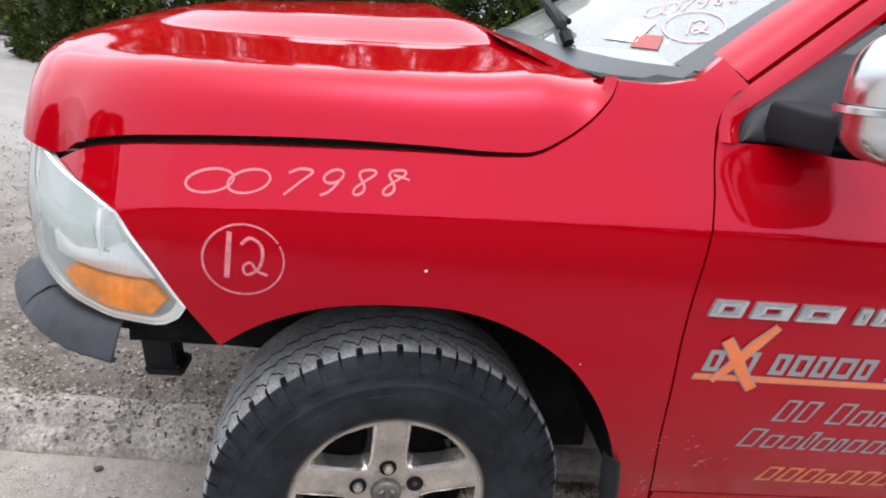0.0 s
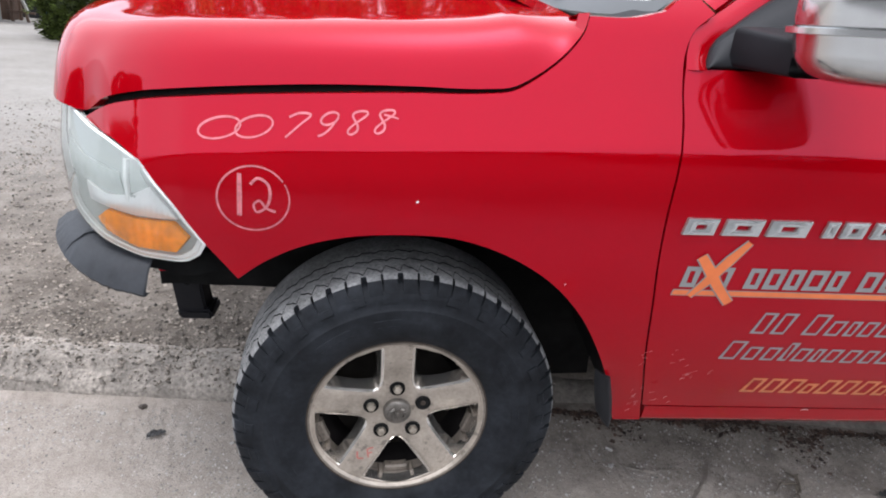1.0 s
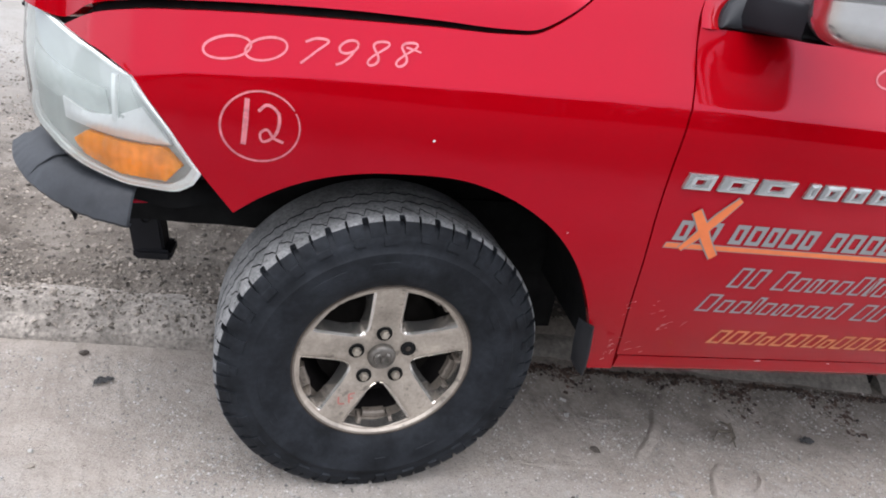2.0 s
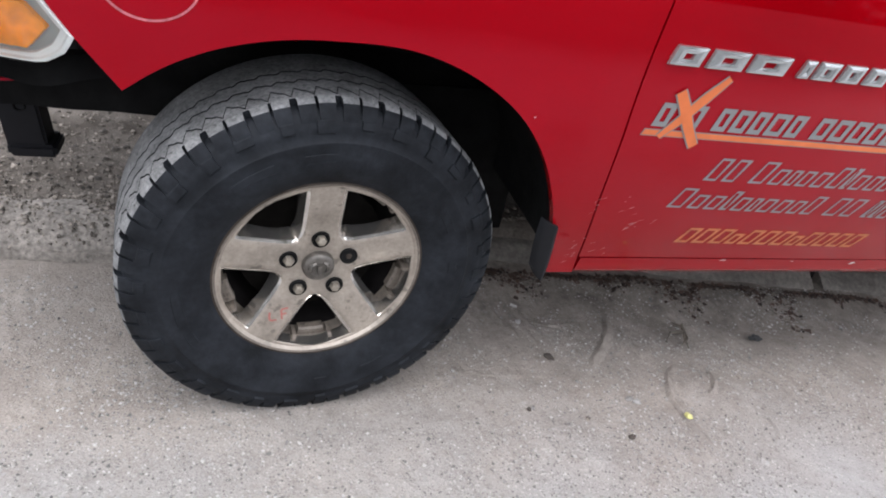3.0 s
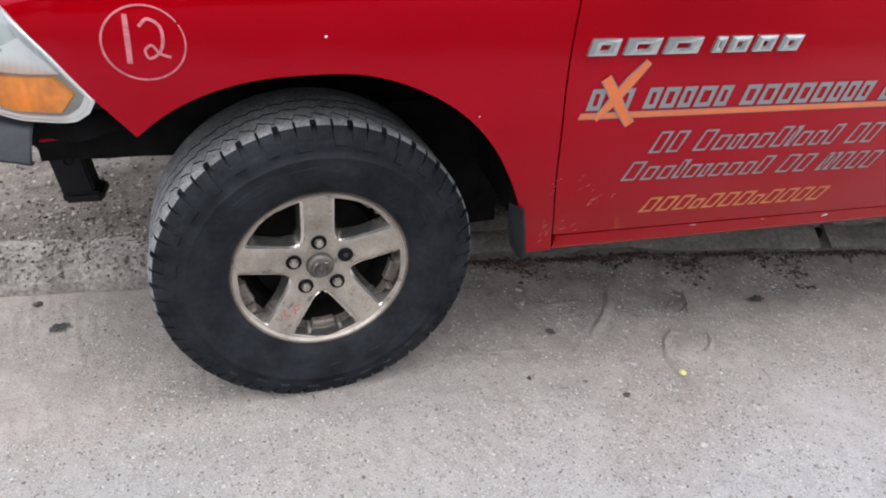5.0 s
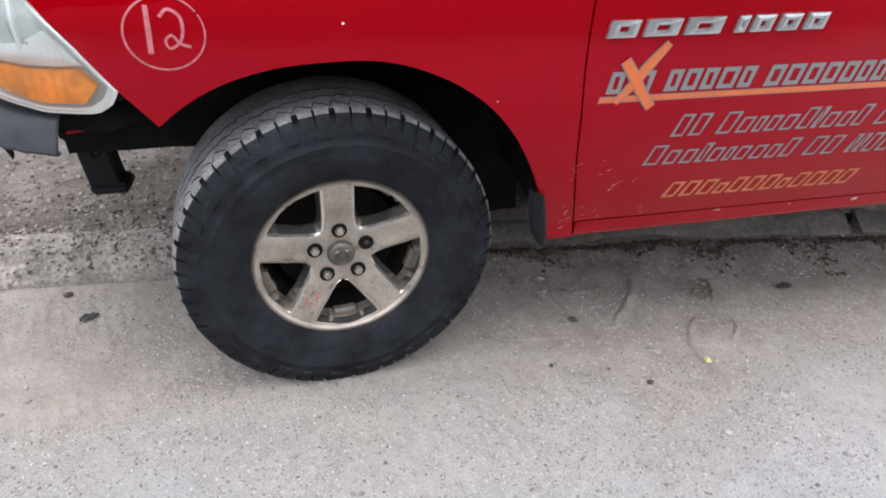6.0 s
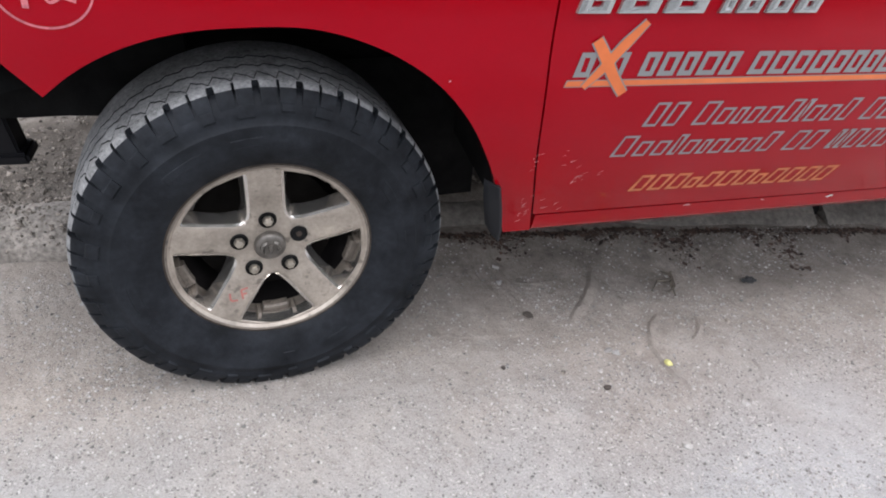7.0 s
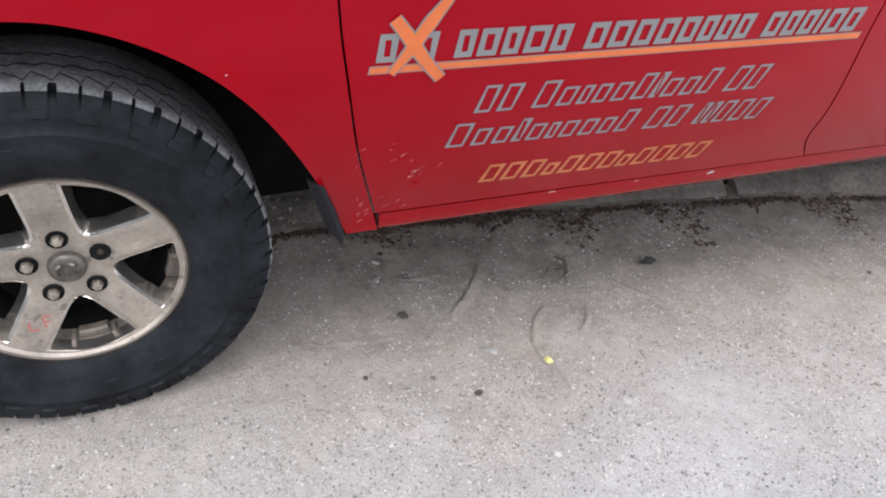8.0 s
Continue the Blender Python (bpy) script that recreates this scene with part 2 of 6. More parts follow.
def ground_material():
    m = bpy.data.materials.new("dusty_road_and_dirt")
    m.use_nodes = True
    n, l = m.node_tree.nodes, m.node_tree.links
    p = n["Principled BSDF"]
    p.inputs["Roughness"].default_value, p.inputs["Specular IOR Level"].default_value = 0.93, 0.2
    pos = n.new("ShaderNodeNewGeometry")

    def noise_at(size, detail=6.0, rough=0.6):
        t = n.new("ShaderNodeTexNoise")
        t.inputs["Scale"].default_value, t.inputs["Detail"].default_value, t.inputs["Roughness"].default_value = size, detail, rough
        l.new(pos.outputs["Position"], t.inputs["Vector"])
        return t.outputs["Fac"]

    def ramp(value, stops):
        r = n.new("ShaderNodeValToRGB")
        while len(r.color_ramp.elements) < len(stops):
            r.color_ramp.elements.new(0.5)
        for e, (at, colour) in zip(r.color_ramp.elements, stops):
            e.position, e.color = at, (*colour, 1)
        l.new(value, r.inputs[0])
        return r.outputs[0]

    def blend(kind, fac, a, b):
        x = n.new("ShaderNodeMix")
        x.data_type, x.blend_type = "RGBA", kind
        if isinstance(fac, float):
            x.inputs["Factor"].default_value = fac
        else:
            l.new(fac, x.inputs["Factor"])
        l.new(a, x.inputs[6]), l.new(b, x.inputs[7])
        return x.outputs[2]

    road = ramp(noise_at(2.2), [(0.30, (0.255, 0.254, 0.252)), (0.52, (0.310, 0.308, 0.304)), (0.72, (0.345, 0.342, 0.337))])
    silt = ramp(noise_at(6.0), [(0.32, (0.248, 0.218, 0.192)), (0.68, (0.328, 0.294, 0.262))])
    dirt = ramp(noise_at(5.0), [(0.32, (0.080, 0.068, 0.057)), (0.50, (0.140, 0.121, 0.104)), (0.68, (0.205, 0.182, 0.160))])
    grit = ramp(noise_at(170.0, 3.0, 0.7), [(0.32, (0.62, 0.62, 0.62)), (0.42, (0.95, 0.95, 0.95)), (0.58, (1.03, 1.03, 1.03)), (0.68, (1.26, 1.25, 1.24))])
    patch = ramp(noise_at(14.0, 5.0, 0.65), [(0.30, (0.88, 0.87, 0.86)), (0.5, (1, 1, 1)), (0.70, (1.08, 1.08, 1.075))])
    speck = ramp(noise_at(60.0, 2.0, 0.5), [(0.28, (0.82, 0.81, 0.80)), (0.40, (1, 1, 1)), (0.70, (1, 1, 1)), (0.78, (1.25, 1.24, 1.2))])
    far = ramp(noise_at(0.5), [(0.35, (0.215, 0.202, 0.186)), (0.65, (0.28, 0.268, 0.252))])
    # silt gathers towards the kerb; open dirt lies beyond it
    y = n.new("ShaderNodeSeparateXYZ")
    l.new(pos.outputs["Position"], y.inputs[0])
    wob = n.new("ShaderNodeMath")
    wob.operation = "MULTIPLY_ADD"
    wob.inputs[1].default_value = 0.9
    l.new(noise_at(1.6), wob.inputs[0]), l.new(y.outputs["Y"], wob.inputs[2])

    def step(value, lo, hi):
        r = n.new("ShaderNodeMapRange")
        r.inputs["From Min"].default_value, r.inputs["From Max"].default_value = lo, hi
        l.new(value, r.inputs["Value"])
        return r.outputs[0]

    c = blend("MIX", step(wob.outputs[0], 0.05, 0.65), road, silt)
    c = blend("MIX", step(y.outputs["Y"], 0.80, 0.90), c, dirt)
    c = blend("MIX", step(wob.outputs[0], 2.2, 5.5), c, far)
    # unseen road beyond is darkened to lessen its bounce and reflection on the paint
    unseen_lane = ramp(noise_at(1.3), [(0.35, (0.085, 0.085, 0.087)), (0.65, (0.125, 0.124, 0.122))])
    c = blend("MIX", step(wob.outputs[0], -1.0, -1.7), c, unseen_lane)
    c = blend("MULTIPLY", 0.85, c, grit)
    c = blend("MULTIPLY", 0.9, c, patch)
    c = blend("MULTIPLY", 0.8, c, speck)
    c = blend("MULTIPLY", 0.4, c, ramp(noise_at(31.0, 3.0, 0.75), [(0.34, (0.74, 0.73, 0.72)), (0.47, (1, 1, 1)), (0.60, (1.03, 1.03, 1.03)), (0.72, (1.16, 1.16, 1.14))]))
    # gutter soil and rotted leaves, with the truck's shade painted into the colour
    under_edge = n.new("ShaderNodeMath")
    under_edge.operation = "MULTIPLY"
    band = n.new("ShaderNodeMapRange")
    band.inputs["From Min"].default_value, band.inputs["From Max"].default_value = 0.12, 0.62
    l.new(y.outputs["Y"], band.inputs["Value"])
    along = n.new("ShaderNodeMapRange")
    along.inputs["From Min"].default_value, along.inputs["From Max"].default_value = 0.15, 0.7
    l.new(y.outputs["X"], along.inputs["Value"])
    l.new(band.outputs[0], under_edge.inputs[0]), l.new(along.outputs[0], under_edge.inputs[1])
    soil_shade = n.new("ShaderNodeMath")
    soil_shade.operation = "MULTIPLY"
    l.new(under_edge.outputs[0], soil_shade.inputs[0]), l.new(step(noise_at(9.0, 7.0, 0.75), 0.22, 0.62), soil_shade.inputs[1])
    soil = ramp(noise_at(40.0), [(0.35, (0.096, 0.082, 0.070)), (0.65, (0.160, 0.141, 0.123))])
    c = blend("MIX", soil_shade.outputs[0], c, soil)
    l.new(c, p.inputs["Base Color"])
    coarse = n.new("ShaderNodeBump")
    coarse.inputs["Strength"].default_value, coarse.inputs["Distance"].default_value = 0.65, 0.012
    l.new(noise_at(26.0, 4.0, 0.6), coarse.inputs["Height"])
    # faint tread prints pressed into the silt
    place = n.new("ShaderNodeMapping")
    place.inputs["Rotation"].default_value = (0, 0, radians(-14))
    l.new(pos.outputs["Position"], place.inputs["Vector"])
    prints = n.new("ShaderNodeTexWave")
    prints.inputs["Scale"].default_value, prints.inputs["Distortion"].default_value, prints.inputs["Detail"].default_value, prints.inputs["Detail Scale"].default_value = 7.5, 2.5, 2.0, 3.0
    l.new(place.outputs[0], prints.inputs["Vector"])
    faint = n.new("ShaderNodeMath")
    faint.operation = "MULTIPLY"
    l.new(prints.outputs["Fac"], faint.inputs[0]), l.new(step(noise_at(3.1, 3.0, 0.5), 0.50, 0.62), faint.inputs[1])
    press = n.new("ShaderNodeBump")
    press.inputs["Strength"].default_value, press.inputs["Distance"].default_value = 0.45, 0.006
    l.new(faint.outputs[0], press.inputs["Height"]), l.new(coarse.outputs[0], press.inputs["Normal"])
    coarse = press
    b = n.new("ShaderNodeBump")
    b.inputs["Strength"].default_value, b.inputs["Distance"].default_value = 0.85, 0.008
    l.new(noise_at(140.0, 5.0, 0.7), b.inputs["Height"])
    l.new(coarse.outputs[0], b.inputs["Normal"])
    l.new(b.outputs[0], p.inputs["Normal"])
    return m


GROUND = ground_material()


# ---- mesh helpers ----
def finish(bm, name, mat, sharp=35.0, mats=()):
    bmesh.ops.recalc_face_normals(bm, faces=bm.faces)
    me = bpy.data.meshes.new(name)
    bm.to_mesh(me)
    bm.free()
    me.materials.append(mat)
    for extra in mats:
        me.materials.append(extra)
    me.polygons.foreach_set("use_smooth", [True] * len(me.polygons))
    me.set_sharp_from_angle(angle=radians(sharp))
    return me


def part(name, bm, mat, parent, label="", sharp=35.0, mats=()):
    ob = new(name, finish(bm, name, mat, sharp, mats))
    ob.parent = parent
    if label:
        tagged(ob, label)
    return ob


def thing(name, label, category, m=None, group="", kind=""):
    ob = new(name)
    ob.empty_display_size = 0.1
    if m is not None:
        ob.matrix_world = m
    return tagged(ob, label, category, group, kind)


def table(knots, v):
    """Smooth interpolation (Catmull-Rom tangents) through knots of (place, value)."""
    k = np.array(knots, float)
    x, y = k[:, 0], k[:, 1]
    g = np.gradient(y, x)
    v = np.clip(np.asarray(v, float), x[0], x[-1])
    i = np.clip(np.searchsorted(x, v) - 1, 0, len(x) - 2)
    h = x[i + 1] - x[i]
    s = (v - x[i]) / h
    return (2 * s**3 - 3 * s**2 + 1) * y[i] + (s**3 - 2 * s**2 + s) * h * g[i] + (3 * s**2 - 2 * s**3) * y[i + 1] + (s**3 - s**2) * h * g[i + 1]


def curve(knots, n, smooth=True):
    """n points evenly spaced along a curve through knots, of any dimension."""
    k = np.array(knots, float)
    s = np.r_[0, np.cumsum(np.linalg.norm(np.diff(k, axis=0), axis=1))]
    u = np.linspace(0, s[-1], n)
    if smooth and len(k) > 2:
        return np.stack([table(list(zip(s, k[:, j])), u) for j in range(k.shape[1])], 1)
    return np.stack([np.interp(u, s, k[:, j]) for j in range(k.shape[1])], 1)


def join_curves(*pieces):
    return np.concatenate([pieces[0]] + [p[1:] for p in pieces[1:]])


def coons(bottom, top, left, right):
    """A grid of points between four edge curves; bottom and top run alike, left and right run up."""
    nu, nv = len(bottom), len(left)
    u, v = np.linspace(0, 1, nu)[:, None, None], np.linspace(0, 1, nv)[None, :, None]
    b, t, l, r = bottom[:, None], top[:, None], left[None], right[None]
    return (1 - v) * b + v * t + (1 - u) * l + u * r - ((1 - u) * (1 - v) * bottom[0] + u * (1 - v) * bottom[-1] + (1 - u) * v * top[0] + u * v * top[-1])


def sheet(bm, grid, closed=False):
    """Faces over a grid of 3D points; returns the vertices."""
    nu, nv = len(grid), len(grid[0])
    vs = [[bm.verts.new(grid[i][j]) for j in range(nv)] for i in range(nu)]
    for i in range(nu if closed else nu - 1):
        for j in range(nv - 1):
            a, b = vs[i], vs[(i + 1) % nu]
            try:
                bm.faces.new((a[j], b[j], b[j + 1], a[j + 1]))
            except ValueError:
                pass
    return vs


def rim_in(bm, by, towards=None):
    """Turn the open edges inwards by a vector, so that a panel has thickness."""
    bmesh.ops.remove_doubles(bm, verts=bm.verts, dist=0.0004)
    edges = [e for e in bm.edges if e.is_boundary]
    made = bmesh.ops.extrude_edge_only(bm, edges=edges)["geom"]
    for v in [v for v in made if isinstance(v, bmesh.types.BMVert)]:
        v.co += Vector(by)
        if towards:
            v.co += 0.03 * Vector((towards[0] - v.co.x, towards[1] - v.co.y, 0)).normalized() - Vector((0, 0, 0.003))


def box(bm, x0, x1, y0, y1, z0, z1, bevel=0.0):
    r = bmesh.ops.create_cube(bm, size=1.0)
    bmesh.ops.scale(bm, verts=r["verts"], vec=(x1 - x0, y1 - y0, z1 - z0))
    bmesh.ops.translate(bm, verts=r["verts"], vec=((x0 + x1) / 2, (y0 + y1) / 2, (z0 + z1) / 2))
    if bevel > 0:
        es = list({e for v in r["verts"] for e in v.link_edges})
        bmesh.ops.bevel(bm, geom=es, offset=bevel, segments=2, affect="EDGES")


def tube(bm, path, radius, sides=8):
    """A round bar along a path; radius may be one number or one for each point."""
    path = [Vector(p) for p in path]
    rings = []
    for i, p in enumerate(path):
        d = (path[min(i + 1, len(path) - 1)] - path[max(i - 1, 0)]).normalized()
        a = d.orthogonal().normalized()
        b = d.cross(a)
        r = radius[i] if isinstance(radius, (list, tuple)) else radius
        rings.append([bm.verts.new(p + r * (math.cos(q) * a + math.sin(q) * b)) for q in (2 * math.pi * k / sides for k in range(sides))])
    for r0, r1 in zip(rings, rings[1:]):
        for k in range(sides):
            bm.faces.new((r0[k], r0[(k + 1) % sides], r1[(k + 1) % sides], r1[k]))
    bm.faces.new(rings[0]), bm.faces.new(rings[-1])


def revolve(bm, profile, sides, full=True):
    """Turn a profile of (radius, y) round the y axis."""
    rings = [[(r * math.cos(a), y, r * math.sin(a)) for r, y in profile] for a in (2 * math.pi * k / sides for k in range(sides))]
    return sheet(bm, rings, closed=True)


# ---- ground, kerb ----
def kerb_line(x):
    return 0.765 - 0.016 * max(0.0, x) ** 2 if x < 3 else 0.621 - 0.096 * (x - 3)


def ground_height(x, y):
    k = kerb_line(x)
    near = max(0.0, 1 - math.hypot(x, y) / 9)
    z = 0.004 * noise.noise((x * 2.1, y * 2.1, 3)) * near + 0.0025 * noise.noise((x * 9, y * 9, 7)) * near
    z -= 0.010 * math.exp(-((y - k + 0.05) / 0.10) ** 2)
    # ruts of washed silt beside the kerb
    if x > 0.1 and -0.7 < y < k:
        track = 0.5 + 0.5 * math.sin(34 * (y + 0.22 * (x - 1.0) + 0.05 * noise.noise((x * 1.5, y, 4))))
        z += 0.0045 * track * max(0.0, noise.noise((x * 1.1, y * 2.0, 23)) + 0.3) * near
    if 0.35 < x < 3.2 and -0.1 < y < k:
        z += (0.015 * noise.noise((x * 4.0 + y * 3, y * 2.2, 11)) + 0.014 * (0.4 - abs(noise.noise((x * 8.0 - y * 4, y * 5.5, 31))))) * min(1, (x - 0.35) * 3) * near * min(1, (k - y) * 6)
    bank = min(1.0, max(0.0, (y - k + 0.24) / 0.25)) * min(1.0, max(0.0, (x - 0.10) / 0.45)) * max(0.0, 1 - max(0.0, x - 2.0) / 1.6)
    z += 0.050 * bank * bank * (3 - 2 * bank) * (1 + 0.35 * noise.noise((x * 2.7, y * 3, 41)))
    s = min(1.0, max(0.0, (y - k - 0.09) / 0.05))
    z += s * (0.100 + 0.026 * noise.noise((x * 3.2, y * 3.2, 17)) * near + 0.018 * noise.noise((x * 11, y * 11, 5)) * near)
    # the tyre has pressed a shallow seat
    z -= 0.006 * math.exp(-(x / 0.2) ** 2 - ((y - 0.27) / 0.14) ** 2)
    return z


def spread_axis(lo, hi, step_size, limit):
    inside = list(np.arange(lo, hi + 1e-6, step_size))
    up, gap = [inside[-1]], step_size
    while up[-1] < limit:
        gap *= 1.22
        up.append(up[-1] + gap)
    down, gap = [inside[0]], step_size
    while down[-1] > -limit:
        gap *= 1.22
        down.append(down[-1] - gap)
    return down[:0:-1] + inside + up[1:]


bm = bmesh.new()
sheet(bm, [[(x, y, ground_height(x, y)) for y in spread_axis(-1.6, 1.9, 0.019, 600)] for x in spread_axis(-2.2, 3.4, 0.022, 600)])
ground = new("ground", finish(bm, "ground", GROUND, 60))
tagged(ground, "light grey dusty asphalt road with sandy silt and bare dirt", "ground", kind="structure")

kerb = thing("kerb", "low worn concrete kerb, chipped and half buried in dirt", "kerb", kind="structure")
for x0, x1 in ((-9.0, -6.0), (-5.988, -3.0), (-2.988, -0.35), (-0.338, 2.160), (2.212, 5.2), (5.212, 8.0)):
    bm = bmesh.new()
    rows = []
    for x in np.arange(x0, x1 + 1e-6, (x1 - x0) / 230):
        k = kerb_line(x)
        chip = max(0.0, noise.noise((x * 1.3, 2, 9)) + 0.4)
        prof = curve([(-0.004, -0.06), (0.0, 0.010), (0.014, 0.042), (0.040 + 0.02 * chip, 0.076 - 0.022 * chip), (0.085, 0.100), (0.17, 0.108), (0.19, 0.05), (0.19, -0.06)], 30, False)
        row = []
        for d, z in prof:
            w = noise.noise((x * 7, d * 30, z * 30)) + 0.5 * noise.noise((x * 21, d * 60, z * 60))
            c = max(0.0, noise.noise((x * 4.0, d * 9 + 5, z * 9)) - 0.15)
            a = 1.0 if z > 0.0 else 0.0
            row.append((x, k + d + a * (0.012 * w + 0.055 * c), z + a * (0.008 * w - 0.028 * c)))
        rows.append(row)
    sheet(bm, rows)
    bm.faces.new([bm.verts.new(p) for p in rows[0]])
    bm.faces.new([bm.verts.new(p) for p in rows[-1]])
    bmesh.ops.remove_doubles(bm, verts=bm.verts, dist=0.0005)
    # stones under the truck hold its shade in a darker colour; others are dusty
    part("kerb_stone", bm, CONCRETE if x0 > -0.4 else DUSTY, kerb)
bm = bmesh.new()
box(bm, 2.158, 2.214, kerb_line(2.18) + 0.085, kerb_line(2.18) + 0.16, -0.04, 0.085, 0.004)
part("joint_filler", bm, DARK, kerb, "dark open joint between kerb stones")

# ---- the truck's own frame: it leans to the road and its nose is low ----
HUB = 0.388
LEAN = Matrix.Translation((0, 0, HUB)) @ Matrix.Rotation(radians(3.5), 4, "X") @ Matrix.Rotation(radians(-2.65), 4, "Y") @ Matrix.Translation((0, 0, -HUB))
MID = 1.04

truck = thing("pickup_truck", "red pickup truck with a missing front bumper, parked across the kerb", "pickup truck", LEAN)

LOW = [(0.25, 0.222), (0.35, 0.185), (0.414, 0.165), (0.50, 0.132), (0.60, 0.100), (0.70, 0.076), (0.80, 0.059), (0.90, 0.046), (0.97, 0.040), (1.04, 0.039), (1.10, 0.046)]
HIGH = [(1.10, 0.046), (1.125, 0.0585), (1.20, 0.0955), (1.28, 0.134), (1.36, 0.1755), (1.45, 0.250), (1.55, 0.36)]
TAPER = [(-1.2, 0.060), (-0.5, 0.058), (-0.35, 0.050), (-0.24, 0.040), (0.0, 0.022), (0.3, 0.006), (0.5, 0.0), (6, 0.0)]
NOSE = [(-0.93, 0.98), (-0.915, 0.72), (-0.885, 0.50), (-0.845, 0.34), (-0.79, 0.21), (-0.72, 0.12), (-0.64, 0.060), (-0.55, 0.024), (-0.45, 0.006), (-0.35, 0.0), (6, 0.0)]
CREASE = [(-1, 0.99), (-0.75, 1.0), (-0.54, 1.05), (-0.44, 1.07), (-0.23, 1.089), (0.0, 1.10), (0.19, 1.109), (0.4, 1.118), (0.75, 1.124), (6, 1.126)]


def side(x, z):
    """How far inboard the body's side lies at a place along the truck and a height."""
    shift = np.interp(x, *zip(*CREASE)) - 1.10
    zz = z - shift * np.clip((z - 0.80) / 0.25, 0, 1)
    y = np.where(zz <= 1.10, table(LOW, np.minimum(zz, 1.10)), table(HIGH, np.maximum(zz, 1.10)))
    return y + np.interp(x, *zip(*TAPER)) + np.interp(x, *zip(*NOSE))


def on_side(xz, out=0.0):
    """3D points of the side for plan points (x, z), raised by out."""
    xz = np.asarray(xz, float)
    y = side(xz[..., 0], xz[..., 1]) - out
    return np.stack([xz[..., 0], y, xz[..., 1]], -1)


LAMP_EDGE = [(-0.700, 1.103), (-0.612, 1.079), (-0.544, 1.048), (-0.477, 0.960), (-0.418, 0.866), (-0.356, 0.782)]
ARCH = [(-0.356, 0.782), (-0.300, 0.826), (-0.226, 0.868), (-0.118, 0.903), (0.0, 0.917), (0.126, 0.914), (0.249, 0.874), (0.348, 0.809), (0.421, 0.726), (0.476, 0.630), (0.519, 0.532), (0.578, 0.352)]
SHUT = [(-0.700, 1.106), (-0.640, 1.138), (-0.560, 1.160), (-0.450, 1.176), (-0.345, 1.186), (-0.135, 1.200), (0.022, 1.208), (0.181, 1.214), (0.224, 1.219), (0.287, 1.252), (0.350, 1.305), (0.372, 1.334), (0.383, 1.366)]
GAP = [(0.652, 0.352), (0.640, 0.410), (0.594, 0.626), (0.576, 0.780), (0.566, 0.880), (0.563, 0.980), (0.570, 1.100), (0.574, 1.173), (0.573, 1.253), (0.578, 1.304), (0.596, 1.345), (0.640, 1.380)]

# fender
bottom = join_curves(curve(LAMP_EDGE[:3], 14, False), curve(LAMP_EDGE[2:], 30, False), curve(ARCH, 100), curve([(0.578, 0.352), (0.650, 0.352)], 8, False))
top = join_curves(curve(SHUT, len(bottom) - 27), curve([(0.383, 1.366), (0.470, 1.367), (0.535, 1.380)], 14), curve([(0.535, 1.380), (0.592, 1.424)], 8, False), curve([(0.592, 1.424), (0.637, 1.382)], 8, False))
nv = 90
gap_line = curve([(x - 0.0005, z) for x, z in GAP], nv)
u, v = np.linspace(0, 1, len(bottom))[:, None, None], np.linspace(0, 1, nv)[None, :, None]
straight = (1 - v[0]) * bottom[-1] + v[0] * top[-1]
grid = (1 - v) * bottom[:, None] + v * top[:, None] + u**14 * (gap_line - straight)[None]
bm = bmesh.new()
sheet(bm, on_side(grid).tolist())
rim_in(bm, (0, 0.022, 0))
fender = part("fender", bm, RED, truck, "glossy red front fender with a rounded wheel arch", sharp=50)

# hood
HOOD_EDGE = [(x, float(side(x, z)) + 0.004, z + 0.006 + 0.012 * min(1.0, max(0.0, (0.30 - x) / 0.45)) * min(1.0, (x + 0.76) / 0.10)) for x, z in SHUT[::-1]]
FRONT_EDGE = [HOOD_EDGE[-1], (-0.772, 0.295, 1.128), (-0.838, 0.415, 1.146), (-0.886, 0.61, 1.156), (-0.907, 0.82, 1.160), (-0.914, MID, 1.160)]
edge = curve(HOOD_EDGE + FRONT_EDGE[1:], 150)
n_side = int(np.argmax(edge[:, 0] < -0.70))
SIDE_RISE = [(0, 0), (0.010, 0.126), (0.030, 0.336), (0.060, 0.54), (0.085, 0.642), (0.105, 0.690), (0.130, 0.718), (0.20, 0.762), (0.30, 0.822), (0.42, 0.890), (0.50, 0.925), (0.75, 0.975), (1, 1)]
REAR_RISE = [(0, 0), (0.05, 0.12), (0.12, 0.26), (0.26, 0.46), (0.5, 0.75), (0.75, 0.92), (1, 1)]
DOME = [(0, 0), (0.44, 0), (0.455, 0.03), (0.475, 0.11), (0.580, 0.60), (0.600, 0.67), (0.625, 0.71), (0.80, 0.90), (1, 1)]
FRONT_RISE = [(0, 0), (0.015, 0.20), (0.05, 0.40), (0.11, 0.54), (0.23, 0.68), (0.40, 0.80), (0.60, 0.90), (0.80, 0.97), (1, 1)]
ws = np.r_[np.linspace(0, 0.12, 22), np.linspace(0.14, 0.42, 14), np.linspace(0.435, 0.64, 22), np.linspace(0.69, 1, 10)]
plan_even = np.stack([np.convolve(np.pad(edge[:, c], 10, mode="reflect", reflect_type="odd"), np.hanning(23)[1:-1] / np.hanning(23).sum(), "valid") for c in (0, 1)], 1)
even = np.convolve(np.pad(edge[:, 2], 17, mode="edge"), np.hanning(37)[1:-1] / np.hanning(37).sum(), "valid")
rows = []
